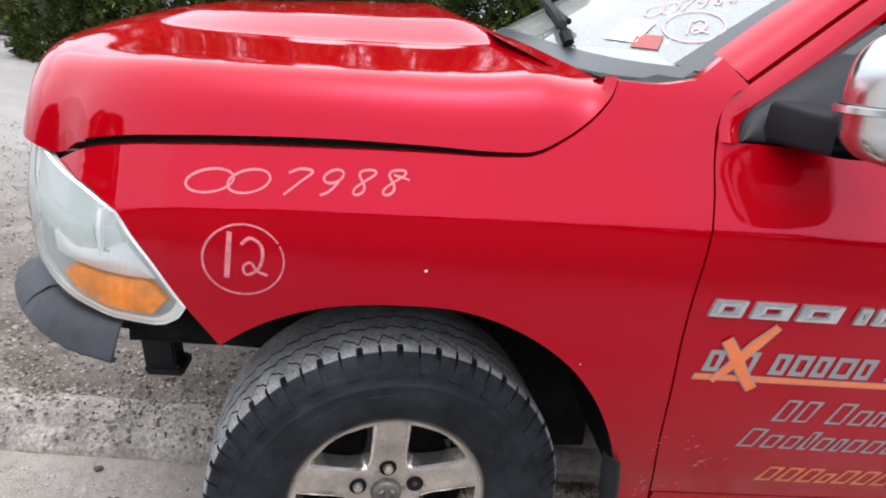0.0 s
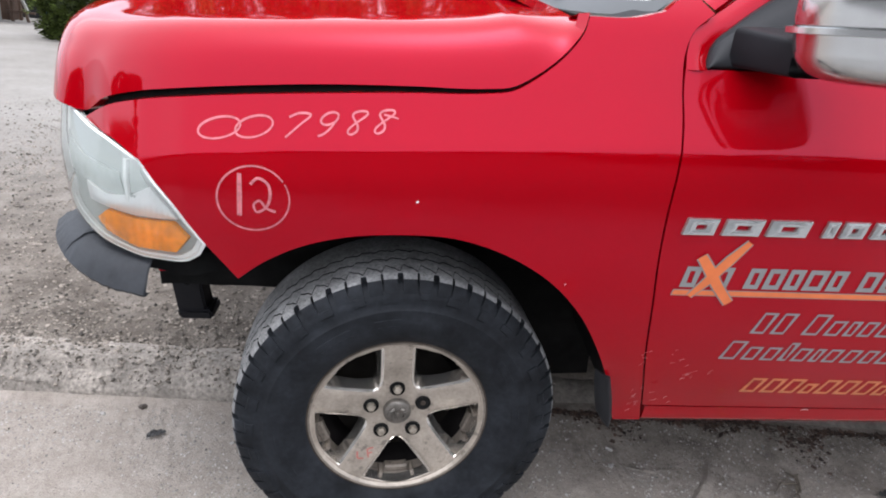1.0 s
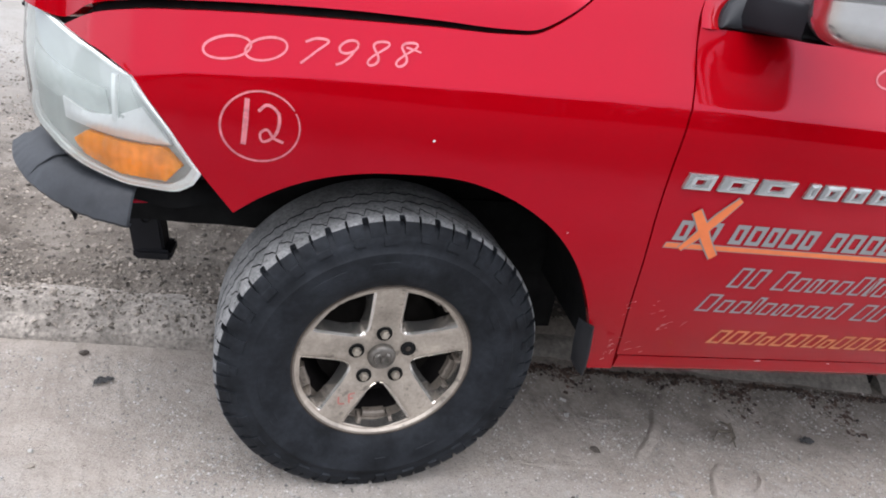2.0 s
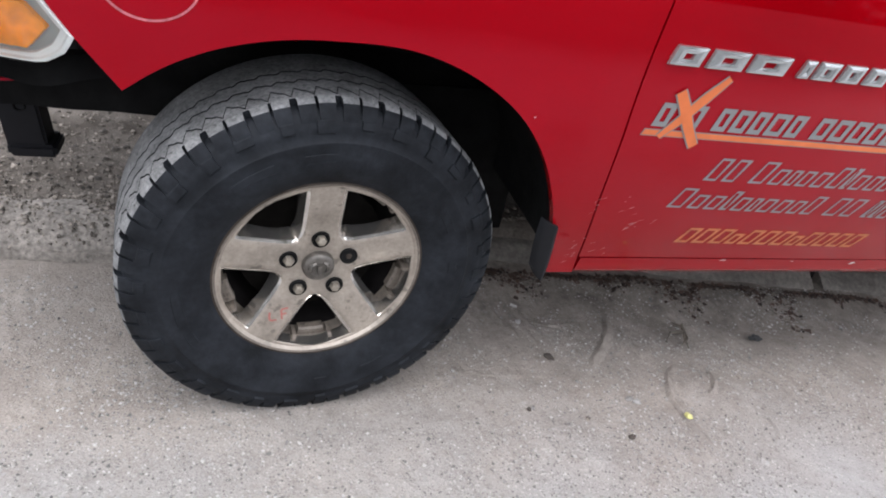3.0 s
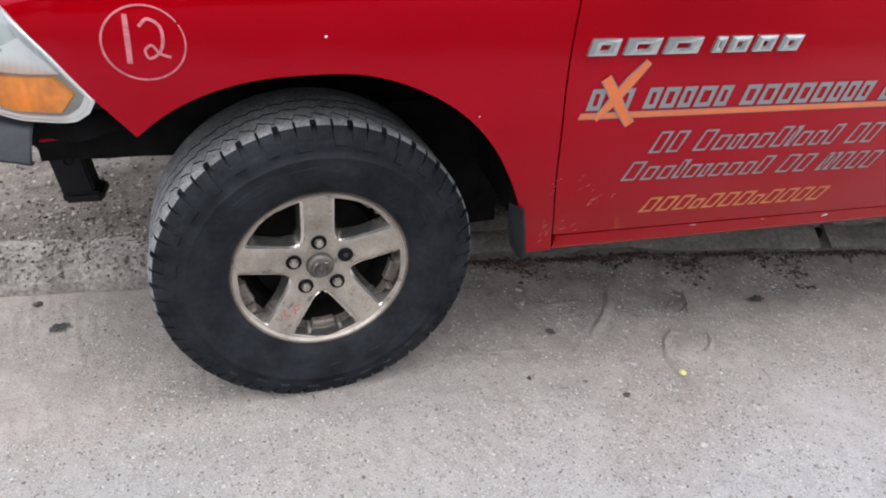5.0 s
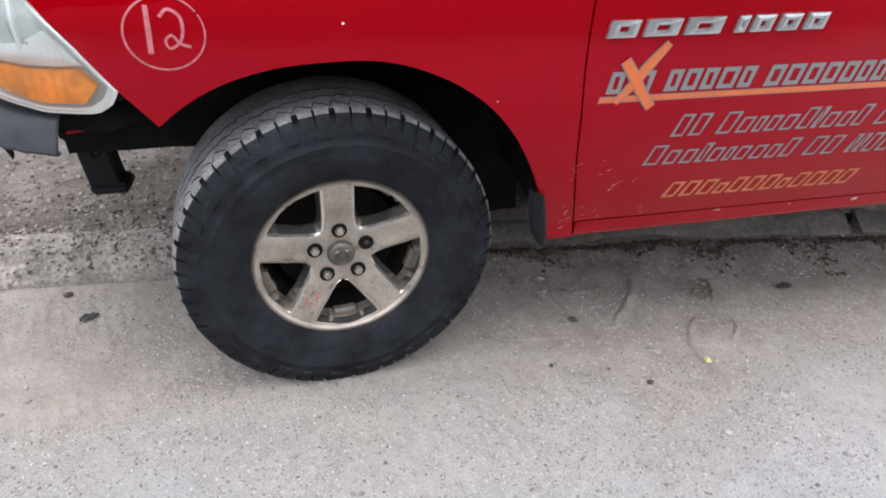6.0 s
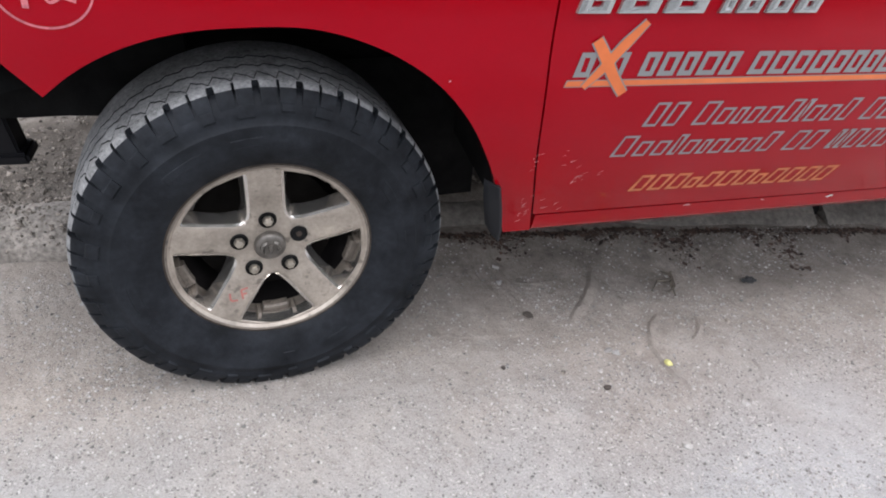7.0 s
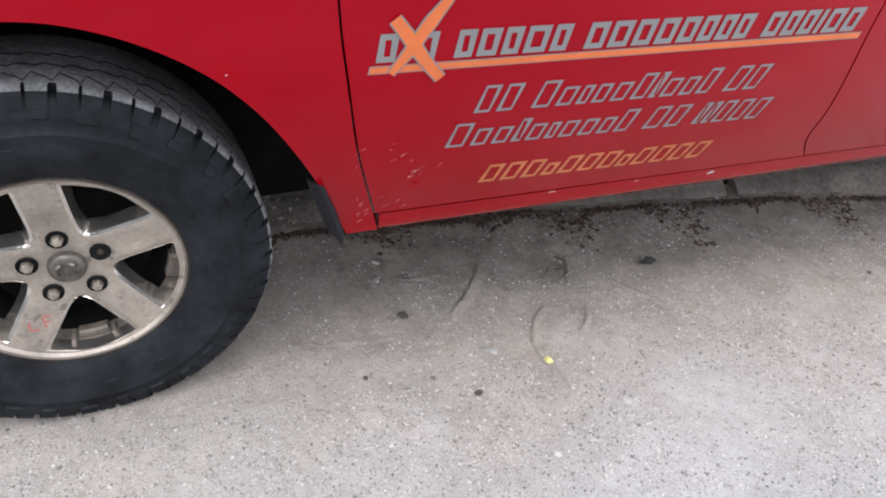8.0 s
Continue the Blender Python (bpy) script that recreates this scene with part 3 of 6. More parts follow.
for i, h in enumerate(edge):
    front = min(1.0, max(0.0, (i - n_side * 0.72) / (len(edge) - n_side * 0.72)))
    front = front * front * (3 - 2 * front)
    back = (0.383 - h[0]) / 1.083
    xs = 0.15 - 0.57 * (back if back < 0.8 else 0.8 + 0.2 * (1 - math.exp(-(back - 0.8) / 0.2)))
    zs = float(table([(-0.5, 1.412), (-0.42, 1.422), (-0.2, 1.443), (0.0, 1.458), (0.15, 1.478)], xs))
    q = np.array((xs, MID, zs))
    rise = (1 - front) * table(SIDE_RISE, ws) + front * table(FRONT_RISE, ws)
    rear = max(0.0, 1 - i / 15) ** 1.5
    late = min(1.0, (i + 1) / 24)
    late = late * late * (3 - 2 * late)
    rise = rise + (table(REAR_RISE, ws) - rise) * rear
    fade = min(1.0, max(0.0, (i - 48) / 96))
    dome = 0.065 * (1 - fade * fade * (3 - 2 * fade))
    q[2] -= dome
    root = np.repeat(h[None], len(ws), 0)
    root[:, :2] += (plan_even[i] - h[:2])[None] * np.minimum(1, ws / 0.05)[:, None]
    line = root + (q[None] - root) * ws[:, None]
    base = h[2] + (even[i] - h[2]) * np.minimum(1, ws / 0.07)
    line[:, 2] = base + (q[2] - base) * rise + dome * late * np.interp(ws, *zip(*DOME))
    rows.append(line)
bm = bmesh.new()
sheet(bm, rows)
sheet(bm, [[(x, 2 * MID - y, z) for x, y, z in line] for line in rows])
rim_in(bm, (0, 0, 0), (-0.25, MID))
part("hood", bm, RED, truck, "glossy red hood with a raised centre, slightly open", sharp=60)

bm = bmesh.new()
sheet(bm, [[(x, float(side(x, z)) + d, z + dz) for d, dz in ((0.020, -0.05 * min(1.0, (x + 0.715) / 0.15)), (0.020, 0.0), (0.034, 0.03 * min(1.0, (0.39 - x) / 0.15)), (0.07, 0.05 * min(1.0, (0.39 - x) / 0.15) - 0.01))] for x, z in curve(SHUT[1:], 60)])
part("hood_seal", bm, DARK, truck, "dark gap and rubber seal under the hood edge")

# doors and rocker
REAR_GAP = [(1.828, 0.412), (1.778, 0.489), (1.768, 0.576), (1.747, 0.695), (1.732, 0.796), (1.729, 0.90), (1.729, 1.10), (1.728, 1.276)]
DOOR_GAP = [(0.6435, 0.414), (0.598, 0.626), (0.580, 0.780), (0.570, 0.880), (0.567, 0.980), (0.574, 1.100), (0.578, 1.173), (0.577, 1.253), (0.580, 1.276)]


def panel(name, low, high, left, right, nu, nv, label, parent=truck):
    bm = bmesh.new()
    sheet(bm, on_side(coons(curve(low, nu, False), curve(high, nu, False), curve(left, nv), curve(right, nv))).tolist())
    rim_in(bm, (0, 0.022, 0))
    return part(name, bm, RED, parent, label, sharp=50)


door = panel("front_door", [(0.6435, 0.414), (1.826, 0.412)], [(0.580, 1.276), (1.726, 1.276)], DOOR_GAP, [(x - 0.002, z) for x, z in REAR_GAP], 60, 80, "glossy red front door with vinyl lettering and a chrome badge")
rear_door = panel("rear_door", [(1.831, 0.412), (2.62, 0.412)], [(1.731, 1.276), (2.66, 1.276)], [(x + 0.003, z) for x, z in REAR_GAP], [(2.62, 0.412), (2.66, 0.8), (2.66, 1.276)], 24, 60, "glossy red rear door")
bm = bmesh.new()
prof = [(0.405, 0.004), (0.392, 0.004), (0.370, 0.002), (0.352, 0.004), (0.342, 0.016), (0.338, 0.05)]
sheet(bm, [[(x, float(side(x, z)) + d, z) for z, d in prof] for x in np.linspace(0.6545, 2.70, 40)])
rim_in(bm, (0, 0.03, 0))
rocker = part("rocker_panel", bm, RED, truck, "scuffed red rocker panel below the doors")

# door frame round the window, sail panel, windows
PILLAR = [(0.640, 0.190, 1.380), (0.905, 0.300, 1.560), (1.16, 0.385, 1.735), (1.34, 0.43, 1.815), (1.55, 0.445, 1.835), (2.55, 0.445, 1.835)]
FRAME_IN = [(0.640, 0.158, 1.300), (0.700, 0.185, 1.352), (0.925, 0.278, 1.505), (1.16, 0.360, 1.665), (1.36, 0.41, 1.755), (1.56, 0.425, 1.775), (2.50, 0.425, 1.775)]
outer = curve([(0.5805, float(side(0.58, 1.275)), 1.275), (0.5815, float(side(0.58, 1.305)), 1.305), (0.602, 0.166, 1.350)] + [(x + 0.006, y, z - 0.005) for x, y, z in PILLAR], 70)
inner = curve([(0.624, float(side(0.62, 1.275)) + 0.001, 1.275), (0.628, 0.146, 1.292)] + FRAME_IN[1:], 70)
bm = bmesh.new()
rows = [[tuple(o + (i - o) * w + np.array((0, -0.006 * math.sin(math.pi * w), 0))) for w in np.linspace(0, 1, 5)] for o, i in zip(outer, inner)]
sheet(bm, rows)
rim_in(bm, (0, 0.03, 0))
part("window_frame", bm, RED, door, "red painted door window frame")
bm = bmesh.new()
sheet(bm, [[(x, 0.150 + 0.45 * (z - 1.29), z) for z in np.linspace(1.284, max(1.29, min(1.765, 1.284 + (x - 0.60) * 0.70)), 8)] for x in np.linspace(0.62, 2.62, 40)])
part("side_window", bm, GLASS, door, "tinted door window glass")
bm = bmesh.new()
box(bm, 0.63, 2.64, 0.128, 0.150, 1.276, 1.292, 0.004)
part("window_seal", bm, BLACK, door, "black rubber window seal")

# the sail panel and mirror
bm = bmesh.new()
lower = curve([(0.622, 1.279), (0.930, 1.279)], 24, False)
upper = curve([(0.624, 1.285), (0.640, 1.322), (0.690, 1.360), (0.780, 1.415), (0.930, 1.512)], 24)
rows = [[(a[0] + (b[0] - a[0]) * w, 0.126 + 0.56 * (a[1] + (b[1] - a[1]) * w - 1.279) - 0.016 * math.sin(math.pi * min(1, w * 1.1)) ** 0.5, a[1] + (b[1] - a[1]) * w) for w in np.linspace(0, 1, 12)] for a, b in zip(lower, upper)]
sheet(bm, rows)
rim_in(bm, (0, 0.03, 0))
mirror = part("mirror", bm, SAIL, door, "black and chrome door mirror on a triangular base")
bm = bmesh.new()
arm = []
for w in np.linspace(0, 1, 14):
    c = Vector((0.725 + 0.045 * w, 0.125 - 0.130 * w, 1.322 - 0.004 * w))
    hz, hx = 0.040 - 0.006 * w, 0.060 - 0.012 * w
    ring = []
    for a in np.linspace(0, 2 * math.pi, 24, endpoint=False):
        ca, sa = math.cos(a), math.sin(a)
        ring.append(c + Vector((hx * math.copysign(abs(ca) ** 0.28, ca), 0, hz * math.copysign(abs(sa) ** 0.28, sa))))
    arm.append(ring)
sheet(bm, [[arm[i][j] for i in range(len(arm))] for j in range(24)], closed=True)
part("mirror_arm", bm, BLACK, mirror, "black folding mirror arm")


def superellipsoid(bm, c, r, e=0.45, nu=40, nv=24, cut=None):
    rows = []
    for i in range(nu):
        a = 2 * math.pi * i / nu
        row = []
        for j in range(nv + 1):
            b = -math.pi / 2 + math.pi * j / nv
            p = lambda v: math.copysign(abs(v) ** e, v)
            row.append((c[0] + r[0] * p(math.cos(b)) * p(math.cos(a)), c[1] + r[1] * p(math.cos(b)) * p(math.sin(a)), c[2] + r[2] * p(math.sin(b))))
        rows.append(row)
    sheet(bm, rows, closed=True)
    bmesh.ops.remove_doubles(bm, verts=bm.verts, dist=0.0003)


def turn_head(bm):
    bmesh.ops.rotate(bm, cent=(0.745, -0.01, 1.38), matrix=Matrix.Rotation(radians(36), 3, "Z"), verts=bm.verts)


bm = bmesh.new()
superellipsoid(bm, (0.775, -0.150, 1.392), (0.105, 0.170, 0.120), 0.55)
for v in bm.verts:
    v.co.z += 0.10 * (v.co.y + 0.02) * -0.6
    if v.co.z < 1.372:
        v.co.x += 0.010
        v.co.z += 0.010 * (1.372 - v.co.z) / 0.1
turn_head(bm)
part("mirror_shell", bm, SHELL, mirror, "chrome mirror shell", sharp=60)
bm = bmesh.new()
ring = []
for i in range(48):
    a = 2 * math.pi * i / 48
    p = lambda v, e=0.5: math.copysign(abs(v) ** e, v)
    y = -0.150 + 0.176 * p(math.sin(a))
    ring.append([(0.775 + 0.111 * p(math.cos(a)) + dx * math.cos(a), y + dx * math.sin(a), 1.374 - 0.06 * (y + 0.02) + dz) for dx, dz in ((-0.006, 0.007), (0.003, 0.005), (0.003, -0.005), (-0.006, -0.007))])
sheet(bm, ring, closed=True)
turn_head(bm)
part("mirror_trim", bm, SHELL, mirror, "bright chrome band", sharp=60)

# fender extension: A-pillar, windshield, cowl, roof
bm = bmesh.new()
g0 = curve([(0.603, 0.272, 1.426), (0.700, 0.318, 1.493), (0.90, 0.383, 1.621), (1.14, 0.453, 1.763), (1.32, 0.50, 1.835)], 50)
g1 = curve([(0.645, 0.192, 1.386), (0.905, 0.300, 1.564), (1.16, 0.385, 1.740), (1.36, 0.430, 1.822)], 50)
sheet(bm, [[tuple(a + (b - a) * w + np.array((-0.010, -0.012, 0.006)) * math.sin(math.pi * w)) for w in np.linspace(0, 1, 8)] for a, b in zip(g0, g1)])
rim_in(bm, (0.02, 0.02, 0))
part("windshield_pillar", bm, RED, truck, "red windshield pillar")


def shield(u, v, out=0.0):
    """The windshield's surface: u across from the driver's side, v up."""
    y = 0.268 + (2 * MID - 0.536) * u + (0.215 * v) * (1 - 2 * u)
    bow = 1 - (2 * u - 1) ** 2
    x0 = 0.553 - 0.24 * bow
    return (x0 + (0.735 + 0.09 * bow) * v - out * 0.55, y, 1.372 + 0.045 * bow + 0.450 * v + 0.02 * math.sin(math.pi * v) + out * 0.83)


bm = bmesh.new()
sheet(bm, [[shield(u, v) for v in np.linspace(-0.055 * (1 - abs(2 * u - 1) ** 6), 1, 24)] for u in np.linspace(0, 1, 48)])
windshield = part("windshield", bm, SCREEN, truck, "windshield with pink handwriting and a dark border", sharp=60)
windshield.visible_shadow = False
bm = bmesh.new()
sheet(bm, [[shield(u, v, 0.004) for v in np.linspace(-0.01 - 0.075 * (1 - abs(2 * u - 1) ** 6), -0.018 + 0.060 * abs(2 * u - 1) ** 6, 5)] for u in np.linspace(0, 1, 60)])
sheet(bm, [[shield(u, v, 0.004) for u in np.linspace(-0.006, 0.032, 4)] for v in np.linspace(0.03, 1, 30)])
part("windshield_border", bm, FRIT, windshield, "black windshield border", sharp=60)
bm = bmesh.new()
sheet(bm, [[tuple(Vector(rr).lerp(Vector(shield(u, 0.0)), w) + Vector((0, 0, -0.018 * math.sin(math.pi * w) - 0.045 * w - 0.006))) for w in np.linspace(0, 1, 6)]
           for u, rr in ((u, (0.378 - 0.215 * (1 - (2 * u - 1) ** 4), 0.205 + (2 * MID - 0.41) * u, 1.335 + 0.09 * (1 - (2 * u - 1) ** 4))) for u in np.linspace(0, 1, 40))])
part("cowl_panel", bm, BLACK, truck, "black plastic cowl panel")

low_edge = curve([(0.383, 1.364), (0.470, 1.364), (0.535, 1.376), (0.592, 1.420)], 24)
high_edge = curve([shield(0.035, 0.0), shield(0.018, 0.005), shield(0.0, 0.02), shield(0.0, 0.10)], 24)
bm = bmesh.new()
sheet(bm, [[tuple(np.array(on_side(np.array(a))) * (1 - w) + np.array(b) * w + np.array((0, 0.004 * (1 - w), -0.004))) for w in np.linspace(0, 1, 5)] for a, b in zip(low_edge, high_edge)])
part("windshield_seal", bm, BLACK, windshield, "black rubber seal round the glass")

# wiper over the glass
bm = bmesh.new()
arm_path = [shield(0.210, -0.01, 0.01), shield(0.235, 0.01, 0.045), shield(0.30, 0.045, 0.05), shield(0.40, 0.085, 0.045), shield(0.55, 0.12, 0.04)]
tube(bm, [tuple(p) for p in curve(arm_path, 20)], [0.016] * 8 + [0.012] * 6 + [0.009] * 6, 8)
wiper = part("wiper", bm, BLACK, truck, "black windshield wiper arm")
bm = bmesh.new()
tube(bm, [shield(0.27 + 0.40 * w, 0.055 + 0.13 * w, 0.022) for w in np.linspace(0, 1, 12)], 0.009, 6)
part("wiper_blade", bm, BLACK, wiper)

# cab roof, back, bed, far side (plain, out of the camera's way)
bm = bmesh.new()
sheet(bm, [[(x, 0.44 + (2 * MID - 0.88) * u, 1.83 + 0.045 * math.sin(math.pi * u) - 0.04 * max(0, (1.5 - x)) ** 2) for u in np.linspace(0, 1, 16)] for x in np.linspace(1.29, 2.68, 16)])
rim_in(bm, (0, 0, -0.03))
part("roof", bm, RED, truck)
bm = bmesh.new()
sheet(bm, [[(2.68, 0.17 + (2 * MID - 0.34) * u + 0.27 * max(0, v - 0.45) / 0.55 * (1 - 2 * u), 0.40 + 1.44 * v) for v in np.linspace(0, 1, 10)] for u in np.linspace(0, 1, 10)])
rim_in(bm, (-0.03, 0, 0))
part("cab_back", bm, RED, truck)
bm = bmesh.new()
prof = [(0.42, 0.20), (0.55, 0.10), (0.8, 0.055), (1.1, 0.05), (1.30, 0.09), (1.33, 0.12), (1.33, 0.20), (0.75, 0.22)]
sheet(bm, [[(x, y, z) for z, y in prof] for x in np.linspace(2.72, 4.55, 20)])
sheet(bm, [[(x, 2 * MID - y, z) for z, y in prof] for x in np.linspace(2.72, 4.55, 20)])
box(bm, 2.72, 4.55, 0.2, 2 * MID - 0.2, 0.70, 0.76), box(bm, 2.72, 2.76, 0.2, 2 * MID - 0.2, 0.70, 1.33), box(bm, 4.50, 4.56, 0.1, 2 * MID - 0.1, 0.5, 1.33)
part("cargo_bed", bm, RED, truck, "red cargo bed")
bm = bmesh.new()
xs_far = np.linspace(-0.45, 2.68, 50)
sheet(bm, [[(x, 2 * MID - float(side(x, z)), z) for z in np.linspace(0.42 if x > 0.55 or x < -0.4 else 0.42 + 0.48 * math.sqrt(max(0, 1 - (x / 0.55) ** 2)), 1.20, 30)] for x in xs_far])
rim_in(bm, (0, -0.02, 0))
part("far_side", bm, RED, truck, "red body side facing the hedge")

# cab interior seen through the windshield
bm = bmesh.new()
sheet(bm, [[(0.62 - 0.2 * (1 - (2 * u - 1) ** 2) + 0.55 * v, 0.32 + (2 * MID - 0.64) * u, 1.33 + 0.02 * math.sin(math.pi * v) - 0.25 * max(0, v - 0.8)) for v in np.linspace(0, 1, 10)] for u in np.linspace(0, 1, 16)])
rim_in(bm, (0, 0, -0.05))
part("dashboard", bm, INTERIOR, truck, "grey dashboard top")
bm = bmesh.new()
for y0 in (0.38, 1.20):
    box(bm, 1.45, 1.62, y0, y0 + 0.5, 0.80, 1.48, 0.05)
    box(bm, 1.50, 1.58, y0 + 0.13, y0 + 0.37, 1.50, 1.68, 0.03)
part("seats", bm, INTERIOR, truck, "grey cab seats")

# underbody, wheel liner, frame, bracket
bm = bmesh.new()
box(bm, -0.18, 4.4, 0.62, 0.72, 0.46, 0.60, 0.01), box(bm, -0.60, -0.15, 0.62, 0.72, 0.66, 0.74, 0.01), box(bm, -0.45, 4.4, 1.36, 1.46, 0.44, 0.60, 0.01)
box(bm, 0.70, 2.66, 0.24, 1.84, 0.42, 0.50, 0.02), box(bm, -0.70, -0.55, 0.5, 1.6, 0.60, 0.74, 0.01)
box(bm, -0.5, 0.68, 0.70, 1.42, 0.66, 1.10, 0.02), box(bm, -0.15, 0.15, 0.40, 1.70, 0.30, 0.42, 0.03)
part("underbody", bm, DARK, truck, "dark chassis frame and underbody")
bm = bmesh.new()
rows = []
for a in np.linspace(radians(4), radians(134), 40):
    r = 0.53 + 0.02 * math.sin(3 * a)
    c, s = 0.015 + r * math.cos(a), 0.395 + r * math.sin(a)
    c = max(c, -0.40)
    rows.append([(c, y, s) for y in (max(0.10, float(side(c, s)) + 0.02), 0.25, 0.4, 0.62)])
sheet(bm, rows)
rim_in(bm, (0, 0.004, 0))
part("wheel_liner", bm, DARK, truck, "black plastic wheel arch liner")
# the lowest panel is added to stand in for shade under the truck
for name, x0, x1, y, z0, z1 in (("inner_fender", -0.29, 0.58, 0.62, 0.62, 1.02), ("engine_bay_wall", -0.62, -0.02, 0.60, 0.735, 1.055), ("inner_splash_shield", -0.02, 0.62, 0.59, 0.22, 0.66)):
    bm = bmesh.new()
    sheet(bm, [[(x0 + (x1 - x0) * u, y + 0.008 * math.sin(7 * u + 3 * v), z0 + (z1 - z0) * v) for v in np.linspace(0, 1, 6)] for u in np.linspace(0, 1, 12)])
    rim_in(bm, (0, 0.010, 0))
    part(name, bm, DARK, truck)
bm = bmesh.new()
box(bm, -0.604, -0.560, 0.290, 0.298, 0.708, 0.716, 0.002)
for v in bm.verts:
    v.co.z += 0.10 * (v.co.x + 0.60)
part("torn_panel_edge", bm, RED, truck, "red sliver of torn panel behind the filler strip")
for x, z, drop, lean in ((-0.735, 0.735, 0.070, 0.012), (-0.715, 0.735, 0.052, 0.020), (-0.640, 0.725, 0.030, 0.006)):
    bm = bmesh.new()
    sheet(bm, [[(x + lean * v + 0.022 * (1 - v) ** 0.7 * (u - 0.5) + 0.002 * math.sin(9 * v + x * 50), 0.262 + 0.006 * u + 0.004 * v, z - drop * v) for v in np.linspace(0, 1, 7)] for u in (0, 0.5, 1)])
    rim_in(bm, (0.001, 0.004, 0))
    part("torn_tab", bm, BLACK, truck, "torn black plastic tab")
bm = bmesh.new()
rows = [[(x, 0.205 + 0.016 * math.sin(31 * x) + 0.02 * w, 0.752 + 0.012 * math.sin(27 * x) * (1 - w) + (0.800 - 0.752) * w) for w in np.linspace(0, 1, 6)] for x in np.linspace(-0.60, -0.38, 16)]
sheet(bm, rows)
rim_in(bm, (0, 0.03, 0))
part("bracket_arm", bm, DARK, truck, "bare black bracket arm under the headlight")
bm = bmesh.new()
box(bm, -0.80, -0.47, 0.42, 0.75, 0.69, 0.76, 0.01)
part("bumper_bracket", bm, BLACK, truck, "bare black bumper bracket")
bm = bmesh.new()
sheet(bm, [[(-0.665 + 0.52 * u, 0.445 + 0.004 * math.sin(9 * u), 0.593 + 0.002 * math.sin(17 * u) + 0.34 * v) for v in np.linspace(0, 1, 4)] for u in np.linspace(0, 1, 14)])
rim_in(bm, (0, 0.012, 0))
part("splash_panel", bm, DARK, truck, "black plastic splash panel behind the missing bumper")
bm = bmesh.new()
box(bm, -0.732, -0.642, 0.64, 0.72, 0.385, 0.68, 0.006), box(bm, -0.732, -0.624, 0.63, 0.73, 0.372, 0.405, 0.008)
for v in bm.verts:
    v.co.x += 0.10 * (0.66 - v.co.z)
horn = part("frame_horn", bm, BLACK, truck, "black steel frame horn hanging down")
bm = bmesh.new()
revolve(bm, [(0.0, 0.004), (0.008, 0.004), (0.010, -0.002), (0.013, -0.003), (0.014, 0.002)], 20)
bmesh.ops.translate(bm, verts=bm.verts, vec=(-0.665, 0.638, 0.505))
part("bolt_hole", bm, DARK, horn)
bm = bmesh.new()
flap = curve([(0.521, 0.536), (0.530, 0.495), (0.543, 0.445), (0.556, 0.390), (0.566, 0.330)], 16)
sheet(bm, [[(x + (0.014 + 0.004 * math.sin(math.pi * k / 15)) * c - 0.006 * c * c, float(side(x, z)) - 0.004 - 0.012 * (1 - c * c) + 0.012 * max(0.0, -c), z - 0.004 * c + 0.022 * c * c * max(0.0, (k - 11) / 4) ** 2) for c in np.linspace(-1, 1, 9)] for k, (x, z) in enumerate(flap)])
rim_in(bm, (-0.004, 0.016, 0))
part("mud_flap", bm, SAIL, truck, "grey rubber mud flap behind the wheel")

# front: headlight, grille, valance strip
NOSE_LINE = curve([(-0.40, 0.0), (-0.50, 0.014), (-0.60, 0.042), (-0.68, 0.085), (-0.76, 0.165), (-0.82, 0.265), (-0.862, 0.39), (-0.893, 0.55), (-0.915, 0.75), (-0.925, 0.98)], 200)
NOSE_S = np.r_[0, np.cumsum(np.linalg.norm(np.diff(NOSE_LINE, axis=0), axis=1))]


def nose(s, z, out=0.0):
    """A point of the rounded front corner: s metres round it from the fender side, height z."""
    x, n = np.interp(s, NOSE_S, NOSE_LINE[:, 0]), np.interp(s, NOSE_S, NOSE_LINE[:, 1])
    e = 0.004
    tx, tn = np.interp(s + e, NOSE_S, NOSE_LINE[:, 0]) - np.interp(s - e, NOSE_S, NOSE_LINE[:, 0]), np.interp(s + e, NOSE_S, NOSE_LINE[:, 1]) - np.interp(s - e, NOSE_S, NOSE_LINE[:, 1])
    k = math.hypot(tx, tn) or 1.0
    base = 0.098 + 0.35 * max(0.0, 0.98 - z) ** 1.5 * 0.55 + 0.8 * max(0.0, z - 1.0) ** 1.3
    return (float(x - out * tn / k), float(n + base + out * tx / k), z)


def lamp_grid(out, inset, n=40, m=24, s0=0.006, s1=0.66, front=0.0):
    """The headlight's outline as a grid on the nose, drawn in by inset."""
    low_edge = curve([(0.018, 0.866), (0.034, 0.838), (0.062, 0.819), (0.085, 0.815), (0.175, 0.817), (0.280, 0.838), (0.40, 0.872), (0.52, 0.89), (0.66, 0.90)], n, False)
    up_edge = np.concatenate([curve([(0.024, 0.872), (0.080, 0.958), (0.150, 1.046)], n // 2, False), curve([(0.165, 1.051), (0.235, 1.079), (0.335, 1.108), (0.46, 1.132), (0.66, 1.140)], n - n // 2, False)])
    rows = []
    for a, b in zip(low_edge, up_edge):
        row = []
        for v in np.linspace(0, 1, m):
            p = a + (b - a) * v
            c = np.array((0.26, 0.955))
            p = p + (c - p) * inset
            row.append(nose(float(p[0]), float(p[1]), out))
        rows.append(row)
    return rows



